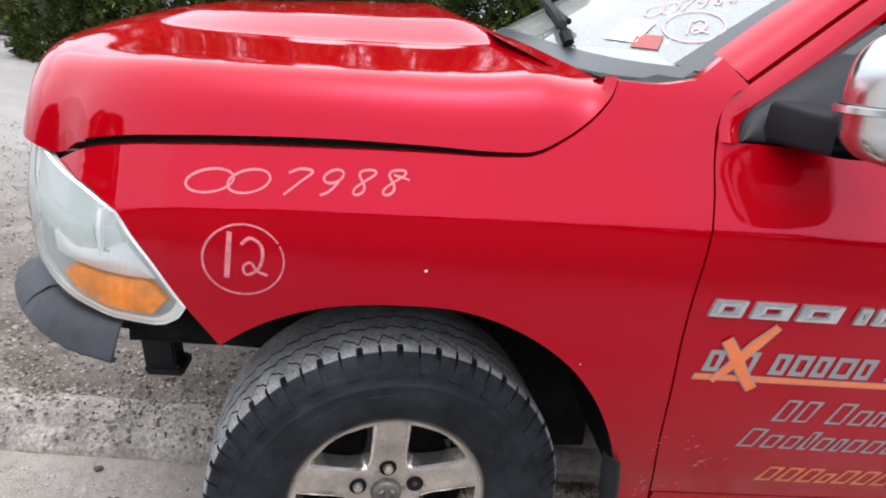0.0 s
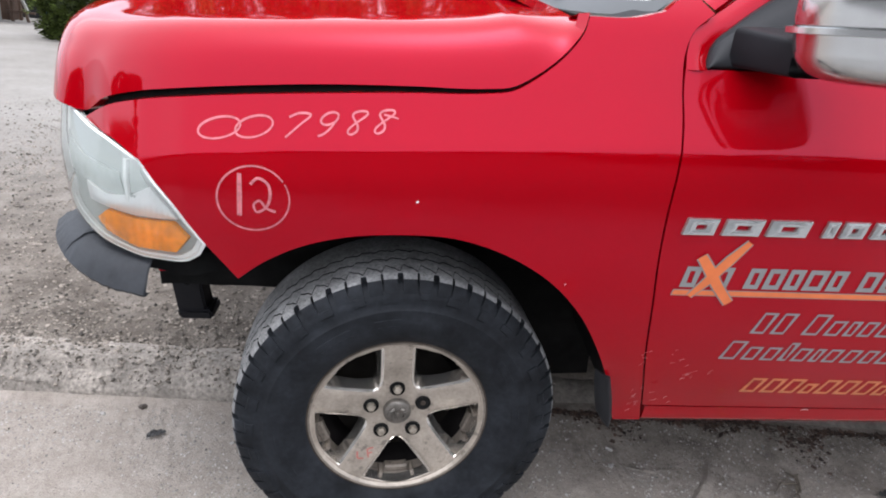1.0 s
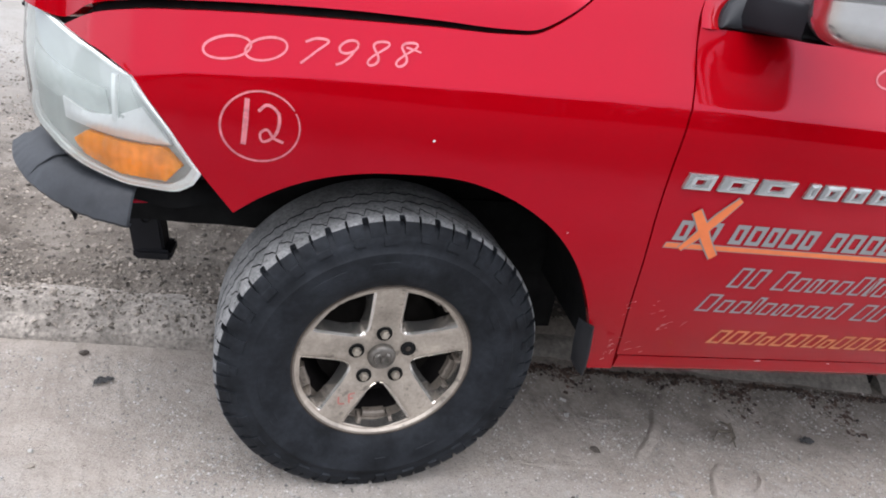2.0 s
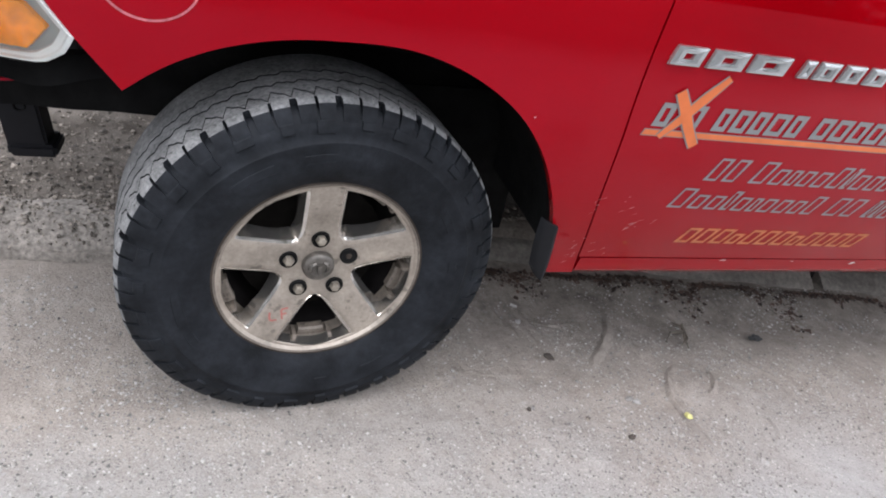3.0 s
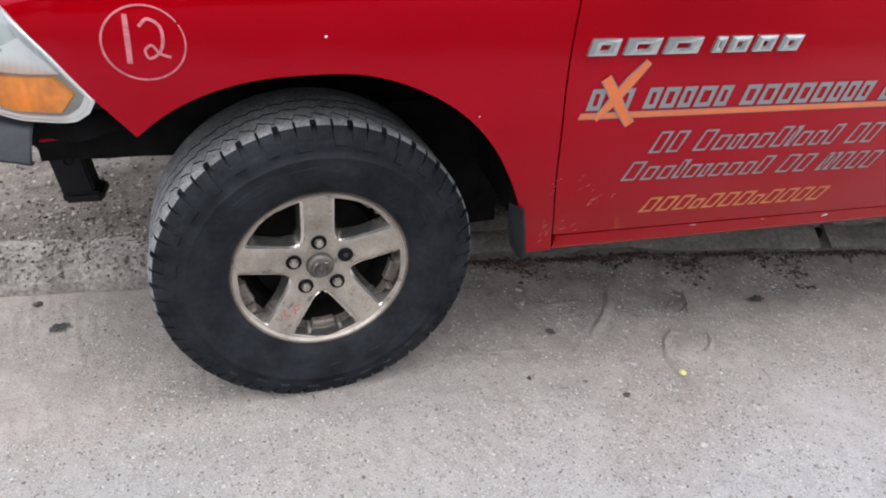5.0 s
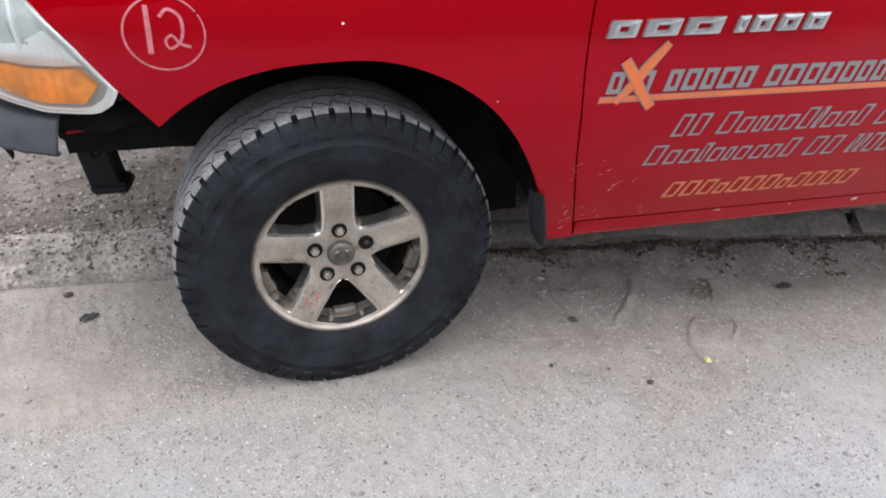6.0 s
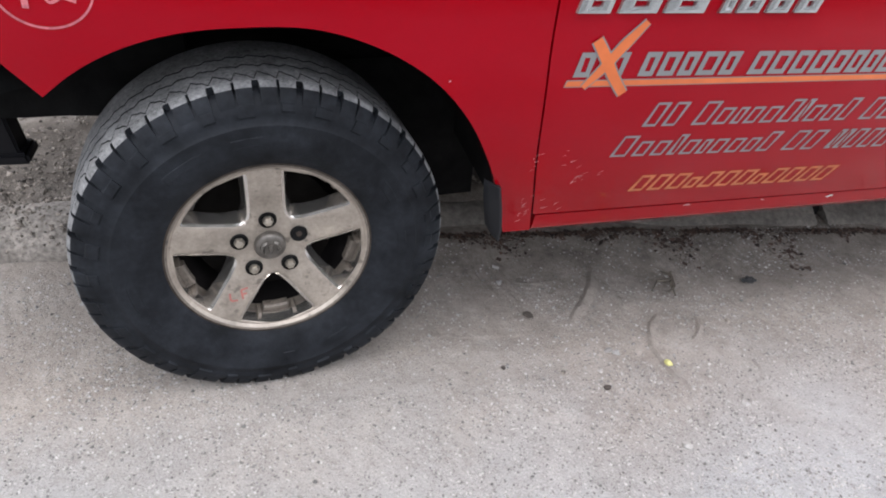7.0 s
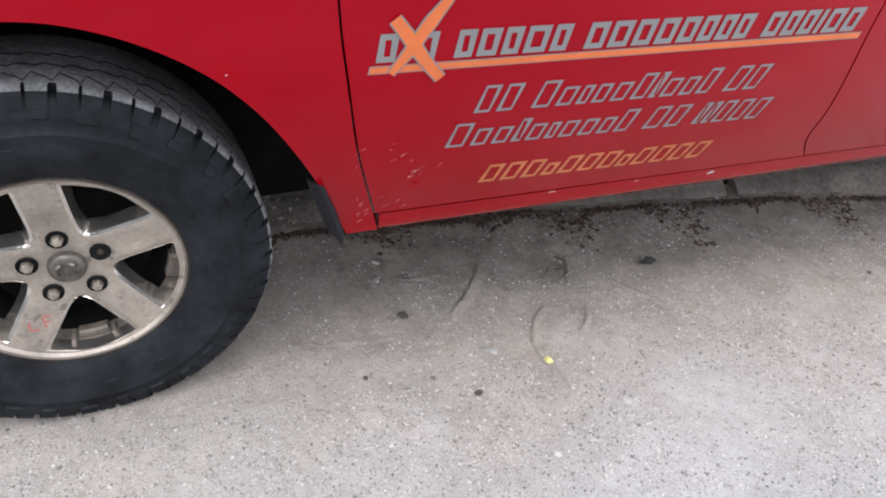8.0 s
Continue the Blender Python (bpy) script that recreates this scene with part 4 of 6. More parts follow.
bm = bmesh.new()
sheet(bm, lamp_grid(-0.016, 0.03))
front_ring, back_ring = lamp_grid(-0.004, 0.0), lamp_grid(-0.016, 0.03)
loop = lambda g: [g[i][0] for i in range(len(g))] + g[-1][1:] + [g[i][-1] for i in range(len(g) - 2, -1, -1)] + g[0][-2:0:-1]
sheet(bm, list(zip(loop(front_ring), loop(back_ring))), closed=True)
headlight = part("headlight", bm, HOUSING, truck, "hazed clear headlight with an amber turn signal")
bm = bmesh.new()
sheet(bm, list(zip(loop(lamp_grid(-0.002, 0.0)), loop(lamp_grid(0.0015, 0.012)), loop(lamp_grid(0.0015, 0.030)), loop(lamp_grid(-0.006, 0.045)), loop(lamp_grid(-0.007, 0.085)), loop(lamp_grid(-0.015, 0.092)))), closed=True)
part("bezel", bm, BEZEL, headlight, "pale rim of the lamp")
bm = bmesh.new()
sheet(bm, lamp_grid(0.0045, 0.004))
lens = part("lens", bm, LENS, headlight, "cloudy clear lens", sharp=60)
lens.visible_shadow = False


def lamp_piece(name, low, high, mat, depth, bulge, label, n=24, m=12, flutes=0.0):
    bm = bmesh.new()
    a, b = curve(low, n, False), curve(high, n, False)
    rows = [[nose(float(p[0] + (q[0] - p[0]) * v), float(p[1] + (q[1] - p[1]) * v), depth + bulge * math.sin(math.pi * v) * math.sin(math.pi * i / (n - 1)) ** 0.5 + flutes * math.sin(i * 1.9 + 2.2 * v)) for v in np.linspace(0, 1, m)] for i, (p, q) in enumerate(zip(a, b))]
    sheet(bm, rows)
    rim_in(bm, (0.004, 0.012, 0))
    return part(name, bm, mat, headlight, label, sharp=50)


lamp_piece("turn_signal", [(0.060, 0.874), (0.092, 0.837), (0.19, 0.838), (0.275, 0.863), (0.302, 0.886)], [(0.061, 0.878), (0.090, 0.911), (0.18, 0.910), (0.262, 0.917), (0.301, 0.891)], AMBER, -0.004, 0.003, "amber turn signal reflector", 40, 12, 0.0009)
lamp_piece("chrome_shelf", [(0.078, 0.918), (0.13, 0.916), (0.20, 0.918), (0.262, 0.923), (0.33, 0.929)], [(0.084, 0.926), (0.135, 0.988), (0.190, 0.962), (0.255, 0.955), (0.33, 0.972)], REFLECTOR, -0.008, 0.005, "bright fluted reflector", 60, 14, 0.0008)
lamp_piece("divider", [(0.188, 0.930), (0.197, 0.930)], [(0.186, 1.040), (0.195, 1.042)], BEZEL, -0.005, 0.002, "pale upright rib inside the lamp")
# added grey block that stands in for a shadowed notch in the lamp
lamp_piece("bulb_shroud", [(0.152, 0.936), (0.184, 0.940)], [(0.160, 0.962), (0.184, 0.968)], HOUSING, -0.006, 0.001, "grey block added as the dark notch in the lamp")
lamp_piece("side_reflector", [(0.125, 0.955), (0.19, 0.945)], [(0.158, 1.020), (0.198, 1.005)], LAMP_BOWL, -0.013, -0.002, "side reflector bowl")
lamp_piece("main_reflector", [(0.205, 0.955), (0.50, 0.975)], [(0.215, 1.010), (0.50, 1.050)], LAMP_BOWL, -0.013, -0.002, "main reflector bowl")

bm = bmesh.new()
rows = []
plan = curve([(-0.566, 0.100), (-0.65, 0.122), (-0.75, 0.188), (-0.825, 0.272), (-0.862, 0.335), (-0.885, 0.40)], 70)
for k, (x, y) in enumerate(plan):
    w = k / 69
    lo = 0.736 + 0.050 * w + 0.0025 * noise.noise((w * 24, 1, 2)) + 0.03 * max(0.0, w - 0.8)
    hi = 0.808 + 0.022 * w
    din = Vector((0.35 - 0.2 * (1 - w), 1 - w, 0)).normalized() if w < 0.6 else Vector((1, 0.2, 0)).normalized()
    rows.append([(x + din.x * d, y + din.y * d, z) for z, d in ((hi + 0.010, 0.10), (hi + 0.004, 0.055), (hi - 0.010, 0.036), ((2 * hi + lo) / 3, 0.023), ((hi + 2 * lo) / 3, 0.008), (lo + 0.006, -0.002), (lo, 0.0), (lo + 0.003, 0.012))])
sheet(bm, rows)
rim_in(bm, (0.004, 0.004, 0))
part("bumper_filler", bm, GREY_PLASTIC, truck, "scuffed grey plastic filler strip below the headlight")
bm = bmesh.new()
sheet(bm, [[(x, 2 * MID - y, z) for x, y, z in r] for r in rows])
rim_in(bm, (0.004, -0.004, 0))
part("bumper_filler", bm, GREY_PLASTIC, truck, "scuffed grey plastic filler strip on the hedge side")
bm = bmesh.new()
box(bm, -0.90, -0.86, 0.62, 2 * MID - 0.62, 0.83, 1.09, 0.02)
for k in range(5):
    box(bm, -0.925, -0.895, 0.64, 2 * MID - 0.64, 0.86 + 0.05 * k, 0.875 + 0.05 * k, 0.004)
part("grille", bm, BLACK, truck, "black grille")
bm = bmesh.new()
sheet(bm, [[(x, 2 * MID - y, z) for x, y, z in r] for r in lamp_grid(0.0, 0.0, 24, 12)])
part("far_headlight", bm, HOUSING, truck)


# ---- wheels ----
def tyre_mesh(bm):
    side_profile = [(0.226, -0.048), (0.236, -0.056), (0.252, -0.066), (0.275, -0.074), (0.300, -0.078), (0.318, -0.0785), (0.322, -0.0800), (0.328, -0.0800), (0.331, -0.0778), (0.347, -0.0745), (0.352, -0.0750), (0.362, -0.0725), (0.376, -0.0655), (0.386, -0.0570), (0.390, -0.048),
                    (0.391, -0.036), (0.389, 0.0), (0.390, 0.06), (0.389, 0.15), (0.385, 0.175), (0.372, 0.195), (0.33, 0.206), (0.27, 0.198), (0.226, 0.18)]
    revolve(bm, side_profile, 150)
    n_faces = len(bm.faces)
    rnd = random.Random(4)
    count = 60
    pitch = 2 * math.pi / count
    saw = lambda a: float(np.interp((a / pitch) % 1.0, (0, 0.30, 0.42, 0.74, 1.0), (-0.0085, 0.0012, 0.0004, 0.0085, -0.0085)))
    # shoulder lugs: a broad notch and a narrow slit by turns
    for k in range(count):
        r1 = 0.4052 + rnd.uniform(-0.0010, 0.0006)
        lo, hi = (0.17, 0.93) if k % 2 else (0.07, 0.83)
        foot = 0.371 if k % 2 else 0.365
        cols = []
        for c in np.linspace(0, 1, 5):
            col = []
            for r, y, w in ((foot, -0.0705, 0), (0.376, -0.0690, 0), (0.387, -0.0632, 0), (r1 - 0.0075, -0.0568, 0), (r1 - 0.002, -0.0478, 0), (r1, -0.0372, 0.25), (0.391, -0.0370, 0.25)):
                a = pitch * (k + lo * (1 - w) + (hi + (1 - hi) * w - lo * (1 - w)) * c)
                col.append((r * math.cos(a), y, r * math.sin(a)))
            cols.append(col)
        vs = sheet(bm, cols)
        bm.faces.new(vs[0]), bm.faces.new(vs[-1])
    # inner ribs with sawtooth edges between narrow grooves
    for y0, y1, shift in ((-0.0390, -0.0145, 0.0), (-0.0090, 0.036, 0.4), (0.0415, 0.084, 0.8), (0.0895, 0.138, 0.2), (0.1435, 0.190, 0.6)):
        cols = []
        for q in range(count * 8):
            a = pitch * q / 8
            tooth = 2.2 if y1 < 0 else 0.8
            root_tooth = 2.2 if -0.02 < y0 < 0 else 0.8
            lo, hi = y0 + (root_tooth * saw(a + (shift - 0.4) * pitch) if y0 > -0.02 else 0.0), (y1 + tooth * saw(a + shift * pitch) if y1 < 0.18 else y1)
            r1 = 0.4055 if y1 < 0.16 else 0.402
            cols.append([(r * math.cos(a), y, r * math.sin(a)) for r, y in ((0.386, lo), (r1 - 0.001, lo + 0.0003), (r1, (lo + hi) / 2), (r1 - 0.001, hi - 0.0003), (0.386, hi))])
        sheet(bm, cols, closed=True)
    bm.faces.ensure_lookup_table()
    for f in list(bm.faces)[n_faces:]:
        c = f.calc_center_median()
        f.normal_update()
        f.material_index = 1 if math.hypot(c.x, c.z) > 0.3945 and abs(f.normal.x * c.x + f.normal.z * c.z) > 0.6 * math.hypot(c.x, c.z) else 0
    # moulded lugs and plain raised bars on the sidewall
    for k in range(count // 2):
        a0 = pitch * (2 * k + 1.22)
        span, foot = pitch * (0.62 + 0.25 * (k % 2)), (0.353, 0.344, 0.349)[k % 3]
        rows = [[(r * math.cos(a), y, r * math.sin(a)) for r, y in ((foot - 0.001, -0.0735), (foot + 0.004, -0.0782 + 0.06 * (foot - 0.347)), (0.360, -0.0768), (0.3700, -0.0728), (0.3745, -0.0660))] for a in np.linspace(a0, a0 + span, 4)]
        vs = sheet(bm, rows)
        bm.faces.new(vs[0]), bm.faces.new(vs[-1])
    for k in range(16):
        a = 2 * math.pi * k / 16
        ring = [[(r * math.cos(t), y, r * math.sin(t)) for r, y in ((0.285, -0.0745), (0.287, -0.0775), (0.304, -0.0795), (0.306, -0.0765))] for t in np.linspace(a, a + 0.10 * (1 + k % 3), 8)]
        if k % 4 in (0, 1):
            sheet(bm, ring)


def rim_mesh(bm):
    """Five broad spokes with tapered windows between them; the face is dished."""
    dish = [(0.0, -0.010), (0.05, -0.012), (0.09, -0.017), (0.15, -0.030), (0.20, -0.040), (0.215, -0.043)]
    rs = [0.030, 0.050, 0.070, 0.0805, 0.085, 0.0885, 0.094, 0.102, 0.115, 0.130, 0.150, 0.170, 0.190, 0.199, 0.2050, 0.2085, 0.2106, 0.2132, 0.216]

    def half_window(r):
        if r <= 0.082 or r >= 0.2105:
            return 0.0
        w = radians(36) - math.asin(min(1, (0.0415 + 0.010 * max(0, (0.12 - r) / 0.03) ** 2 * 0.3) / r))
        w *= min(1, math.sqrt(max(0, (r - 0.082) / 0.012)))
        if r > 0.196:
            w *= math.sqrt(max(0.0, 1 - ((r - 0.196) / 0.0150) ** 2)) * 0.12 + 0.88
        return max(0.0, w)

    for k in range(5):
        mid = radians(90 + 72 * k)
        rows = []
        for r in rs:
            lim = radians(36) - half_window(r)
            y = float(table(dish, r))
            row = []
            for c in np.linspace(-1, 1, 13):
                # soft shoulders on the spoke's edges
                drop = 0.006 * max(0, abs(c) - 0.7) / 0.3 if half_window(r) > 0 else 0
                row.append((r * math.cos(mid + c * lim), y + drop, r * math.sin(mid + c * lim)))
            rows.append(row)
        vs = sheet(bm, rows)
        for a, r in zip(vs[5:-4], rs[5:-4]):
            for v in (a[0], a[1], a[11], a[12]):
                for f in v.link_faces:
                    if {*f.verts} <= {w for line in vs for w in (*line[:2], *line[11:])}:
                        f.material_index = 1
    bmesh.ops.remove_doubles(bm, verts=bm.verts, dist=0.0008)
    cut = [e for e in bm.edges if e.is_boundary and all(0.070 < math.hypot(v.co.x, v.co.z) < 0.2128 for v in e.verts)]
    long_ones = [e for e in cut if e.calc_length() > 0.02]
    bmesh.ops.subdivide_edges(bm, edges=long_ones, cuts=7)
    cut = [e for e in bm.edges if e.is_boundary and all(0.070 < math.hypot(v.co.x, v.co.z) < 0.2128 for v in e.verts)]
    for v in {v for e in cut for v in e.verts}:
        r = math.hypot(v.co.x, v.co.z)
        if 0.2005 < r < 0.2106:
            v.co.x, v.co.z = v.co.x * 0.2095 / r, v.co.z * 0.2095 / r
    made = bmesh.ops.extrude_edge_only(bm, edges=cut)["geom"]
    walls = [f for f in bm.faces if any(v in made for v in f.verts)]
    for v in [g for g in made if isinstance(g, bmesh.types.BMVert)]:
        r = math.hypot(v.co.x, v.co.z)
        a = math.atan2(v.co.z, v.co.x)
        near = min(((a - radians(90 + 72 * k + 36) + math.pi) % (2 * math.pi) - math.pi for k in range(5)), key=abs)
        a -= near * 0.17
        r = 0.150 + (r - 0.150) * (0.74 if r < 0.150 else 0.97)
        v.co = (r * math.cos(a), v.co.y + 0.032, r * math.sin(a))
    for f in walls:
        f.material_index = 1
    def ring_of(profile, slot, sides=96):
        before = set(bm.faces)
        revolve(bm, profile, sides)
        for f in bm.faces:
            if f not in before:
                f.material_index = slot

    ring_of([(0.213, -0.0425), (0.217, -0.0470), (0.2195, -0.0490)], 0)
    ring_of([(0.2195, -0.0490), (0.2225, -0.0508), (0.2245, -0.0510)], 3)
    ring_of([(0.2245, -0.0510), (0.2315, -0.0500), (0.2360, -0.0490), (0.236, -0.040), (0.224, -0.040)], 4)
    ring_of([(0.2120, -0.030), (0.2115, -0.010), (0.2105, 0.004), (0.204, 0.024)], 3, 72)
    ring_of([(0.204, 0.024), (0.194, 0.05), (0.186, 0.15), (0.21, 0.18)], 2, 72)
    # each window shows a bright step of the barrel between two short webs
    for k in range(5):
        mid = radians(90 + 72 * k + 36)
        for a0, a1, low, high, y0, y1 in ((-0.150, 0.150, 0.193, 0.2105, -0.002, 0.020), (-0.225, -0.185, 0.199, 0.2110, -0.024, 0.015), (0.185, 0.225, 0.199, 0.2110, -0.024, 0.015)):
            rows = [[(r * math.cos(mid + a), y, r * math.sin(mid + a)) for r, y in ((high, y0), (low + 0.004, y0), (low, y0 + 0.004), (low, y1), (high, y1))] for a in np.linspace(a0, a1, 8)]
            before = set(bm.faces)
            vs = sheet(bm, rows)
            bm.faces.new(vs[0]), bm.faces.new(vs[-1])
            for f in bm.faces:
                if f not in before:
                    f.material_index = 0 if a0 > -0.15 and a1 < 0.15 else 3


def build_wheel(name, m, label, detail=True):
    bm = bmesh.new()
    rim_mesh(bm)
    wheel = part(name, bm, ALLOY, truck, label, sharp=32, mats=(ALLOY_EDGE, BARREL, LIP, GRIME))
    wheel.matrix_local = m
    bm = bmesh.new()
    tyre_mesh(bm)
    part("tyre", bm, RUBBER, wheel, "worn black all-terrain tyre with dusty tread", sharp=30, mats=(TREAD,))
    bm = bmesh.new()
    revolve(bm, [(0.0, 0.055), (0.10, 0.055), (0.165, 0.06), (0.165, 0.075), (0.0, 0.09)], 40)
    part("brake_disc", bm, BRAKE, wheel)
    bm = bmesh.new()
    revolve(bm, [(0.0, -0.030), (0.012, -0.0298), (0.024, -0.029), (0.031, -0.027), (0.0345, -0.023), (0.036, -0.014), (0.036, 0.0)], 40)
    for k in (-1, 1):
        ring = [(0.016 * k * math.sin(t) + 0.004 * k, -0.0315, 0.014 * math.cos(t) + 0.002) for t in np.linspace(0.2, 2.6, 10)]
        tube(bm, ring, [0.004, 0.005, 0.0055, 0.006, 0.006, 0.0055, 0.005, 0.004, 0.003, 0.002], 6)
    tube(bm, [(0, -0.031, 0.010), (0, -0.032, 0.0), (0, -0.031, -0.014)], [0.007, 0.006, 0.003], 6)
    part("centre_cap", bm, CAP, wheel, "worn grey centre cap")
    for k in range(5):
        a = radians(90 + 72 * k)
        c = (0.06985 * math.cos(a), 0.06985 * math.sin(a))
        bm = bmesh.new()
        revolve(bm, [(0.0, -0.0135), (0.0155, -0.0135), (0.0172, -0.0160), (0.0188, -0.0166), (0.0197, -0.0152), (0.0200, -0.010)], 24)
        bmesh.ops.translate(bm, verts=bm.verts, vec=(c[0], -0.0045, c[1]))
        # near-black recess: the shade round the nut is put into its colour
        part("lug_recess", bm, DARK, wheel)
        if k == 4 and detail:
            bm = bmesh.new()
            revolve(bm, [(0.0068, 0.004), (0.0068, -0.0150), (0.0058, -0.0165), (0.0, -0.0168)], 14)
            bmesh.ops.translate(bm, verts=bm.verts, vec=(c[0], -0.0045, c[1]))
            part("bare_stud", bm, GRIME, wheel, "rusty bare wheel stud")
            continue
        bm = bmesh.new()
        prof = [(0.0125, 0.004), (0.0125, -0.016), (0.0118, -0.024), (0.0098, -0.0282), (0.005, -0.0300), (0.0, -0.0302)]
        revolve(bm, prof, 6)
        bmesh.ops.bevel(bm, geom=[e for e in bm.edges if abs(e.verts[0].co.y - e.verts[1].co.y) > 0.015], offset=0.0012, segments=2, affect="EDGES")
        bmesh.ops.translate(bm, verts=bm.verts, vec=(c[0], -0.002, c[1]))
        part("lug_nut", bm, NUT, wheel)
    return wheel


TURN = Matrix.Translation((0.003, 0.178, HUB - 0.002)) @ Matrix.Rotation(radians(6.5), 4, "Z") @ Matrix.Scale(1.006, 4)
front_wheel = build_wheel("front_wheel", TURN, "dirty five-spoke alloy wheel with one lug nut missing")
for v in front_wheel.children[0].data.vertices:
    p = LEAN @ TURN @ v.co
    if p.z < 0.004:
        lift = 0.004 - p.z
        v.co.z += lift
        v.co.y += (-1 if v.co.y < 0.06 else 1) * lift * 0.25
build_wheel("rear_wheel", Matrix.Translation((3.56, 0.178, 0.30)), "dirty five-spoke alloy wheel", False)
for at in (0.0, 3.56):
    build_wheel("far_wheel", Matrix.Translation((at, 2 * MID - 0.178, HUB - 0.01)) @ Matrix.Rotation(math.pi, 4, "Z"), "dirty five-spoke alloy wheel", False)


# ---- lettering as plain slanted bars, badge, handwriting ----
def decal(bm, corners, out=0.0012, n=3, m=4):
    """A four-cornered patch of the side: corners (x, z) low left, low right, top right, top left."""
    a, b, c, d = (np.array(p, float) for p in corners)
    g = [[(a + (b - a) * u) + ((d + (c - d) * u) - (a + (b - a) * u)) * v for v in np.linspace(0, 1, m)] for u in np.linspace(0, 1, n)]
    pts = on_side(np.array(g), out)
    sheet(bm, pts.tolist())


def frame_patch(bm, a, b, c, d, edge_w, out):
    """A hollow four-cornered bar."""
    o = [np.array(p, float) for p in (a, b, c, d)]
    mid = sum(o) / 4
    wide, tall = np.linalg.norm(o[1] - o[0]), np.linalg.norm(o[3] - o[0])
    k = [mid + (p - mid) * np.array((max(0.0, 1 - 2 * edge_w / wide), max(0.0, 1 - 2 * edge_w / tall))) for p in o]
    for e in range(4):
        f = (e + 1) % 4
        decal(bm, (o[e], o[f], k[f], k[e]), out, 4, 2)


def bars(name, start, end, height, slant, words, mat, label, gap=0.18, out=0.0014, stroke_w=0.006, lows=()):
    """One line of writing as plain bars: words lists the widths of each word's signs."""
    total = sum(sum(w) for w in words) + 0.55 * (len(words) - 1)
    start, end = np.array(start, float), np.array(end, float)
    at, count = 0.0, 0
    for w in words:
        for width in w:
            bm = bmesh.new()
            p, q = start + (end - start) * (at + gap * width * 0.5) / total, start + (end - start) * (at + width * (1 - gap * 0.5)) / total
            h = height * (0.72 if count in lows else 1.0)
            lift = np.array((slant * h, h))
            if stroke_w and np.linalg.norm(q - p) > 2.6 * stroke_w:
                frame_patch(bm, p, q, q + lift, p + lift, stroke_w, out)
            else:
                m = (p + q) / 2
                half = np.array((stroke_w / 2 if stroke_w else np.linalg.norm(q - p) / 2, 0))
                decal(bm, (m - half, m + half, m + half + lift, m - half + lift), out)
            bmesh.ops.remove_doubles(bm, verts=bm.verts, dist=0.0002)
            part(name, bm, mat, door, label)
            at += width
            count += 1
        at += 0.55


SIGN = [[0.85], [0.9], [0.85, 0.95, 0.85, 1.1, 0.85], [1, 1.05, 1, 1, 0.95, 0.85, 0.85, 0.85], [0.95, 0.85, 0.85, 0.4, 1, 0.95]]
bars("sign_bar", (0.622, 0.8155), (1.684, 0.8060), 0.0535, 0.16, SIGN, VINYL_GREY, "grey vinyl sign bar", 0.20, 0.0020, 0.0115)
bm = bmesh.new()
decal(bm, ((0.614, 0.7945), (1.706, 0.7880), (1.708, 0.8000), (0.618, 0.8070)), 0.0018, 40, 3)
part("sign_underline", bm, VINYL_ORANGE, door, "orange underline with a grey edge")
bm = bmesh.new()
decal(bm, ((0.612, 0.7925), (1.708, 0.7860), (1.710, 0.8020), (0.616, 0.8090)), 0.0012, 40, 3)
part("underline_edge", bm, VINYL_GREY, door)


def stroke(bm, pts, widths, out, surface=None, n=36):
    """A flat brush stroke along points (x, z) of the side, or of another surface."""
    c = curve(pts, n)
    t = np.gradient(c, axis=0)
    t /= np.linalg.norm(t, axis=1)[:, None] + 1e-9
    nrm = np.stack([-t[:, 1], t[:, 0]], 1)
    w = np.interp(np.linspace(0, 1, n), np.linspace(0, 1, len(widths)), widths)[:, None]
    rows = []
    for a, b, c0 in zip(c - nrm * w, c + nrm * w, c):
        if surface is None:
            rows.append(on_side(np.array([a, c0, b]), out).tolist())
        else:
            rows.append([surface(*p) for p in (a, c0, b)])
    sheet(bm, rows)


for mat, grow, out, name, label in ((VINYL_GREY, 0.0030, 0.0026, "cross_edge", ""), (VINYL_ORANGE, 0.0, 0.0036, "orange_cross", "orange brush-stroke cross")):
    bm = bmesh.new()
    stroke(bm, [(0.654, 0.792), (0.690, 0.838), (0.718, 0.880), (0.757, 0.931)], [0.006 + grow, 0.0105 + grow, 0.0115 + grow, 0.0065 + grow], out)
    part(name, bm, mat, door, label)
    bm = bmesh.new()
    stroke(bm, [(0.659, 0.895), (0.685, 0.860), (0.712, 0.820), (0.748, 0.775)], [0.010 + grow, 0.0115 + grow, 0.0105 + grow, 0.0095 + grow], out + 0.0008)
    part(name, bm, mat, door, label)

bars("address_bar", (0.818, 0.687), (1.500, 0.678), 0.062, 0.33, [[1, 1], [1.15, 1, 0.7, 0.9, 1, 1, 0.5, 1, 0.9, 0.9], [1.1, 1.0]], VINYL_GREY, "thin grey vinyl bar", 0.30, 0.0014, 0.0062, (3, 4, 5, 6, 9, 10))
bars("address_bar", (0.768, 0.603), (1.556, 0.587), 0.060, 0.33, [[1.2, 1, 1, 0.65, 1, 0.65, 1, 1, 0.9, 1], [1.2, 1.1], [0.55, 0.55, 0.95, 1, 1.05]], VINYL_GREY, "thin grey vinyl bar", 0.30, 0.0014, 0.0062, (1, 2, 4, 5, 6, 7, 8))
bars("number_bar", (0.867, 0.479), (1.459, 0.470), 0.056, 0.33, [[1, 1, 1, 0.8, 1, 1, 1, 0.8, 1, 1, 1, 1]], VINYL_FADED, "faded orange vinyl bar", 0.24, 0.0014, 0.0085, (3, 7))

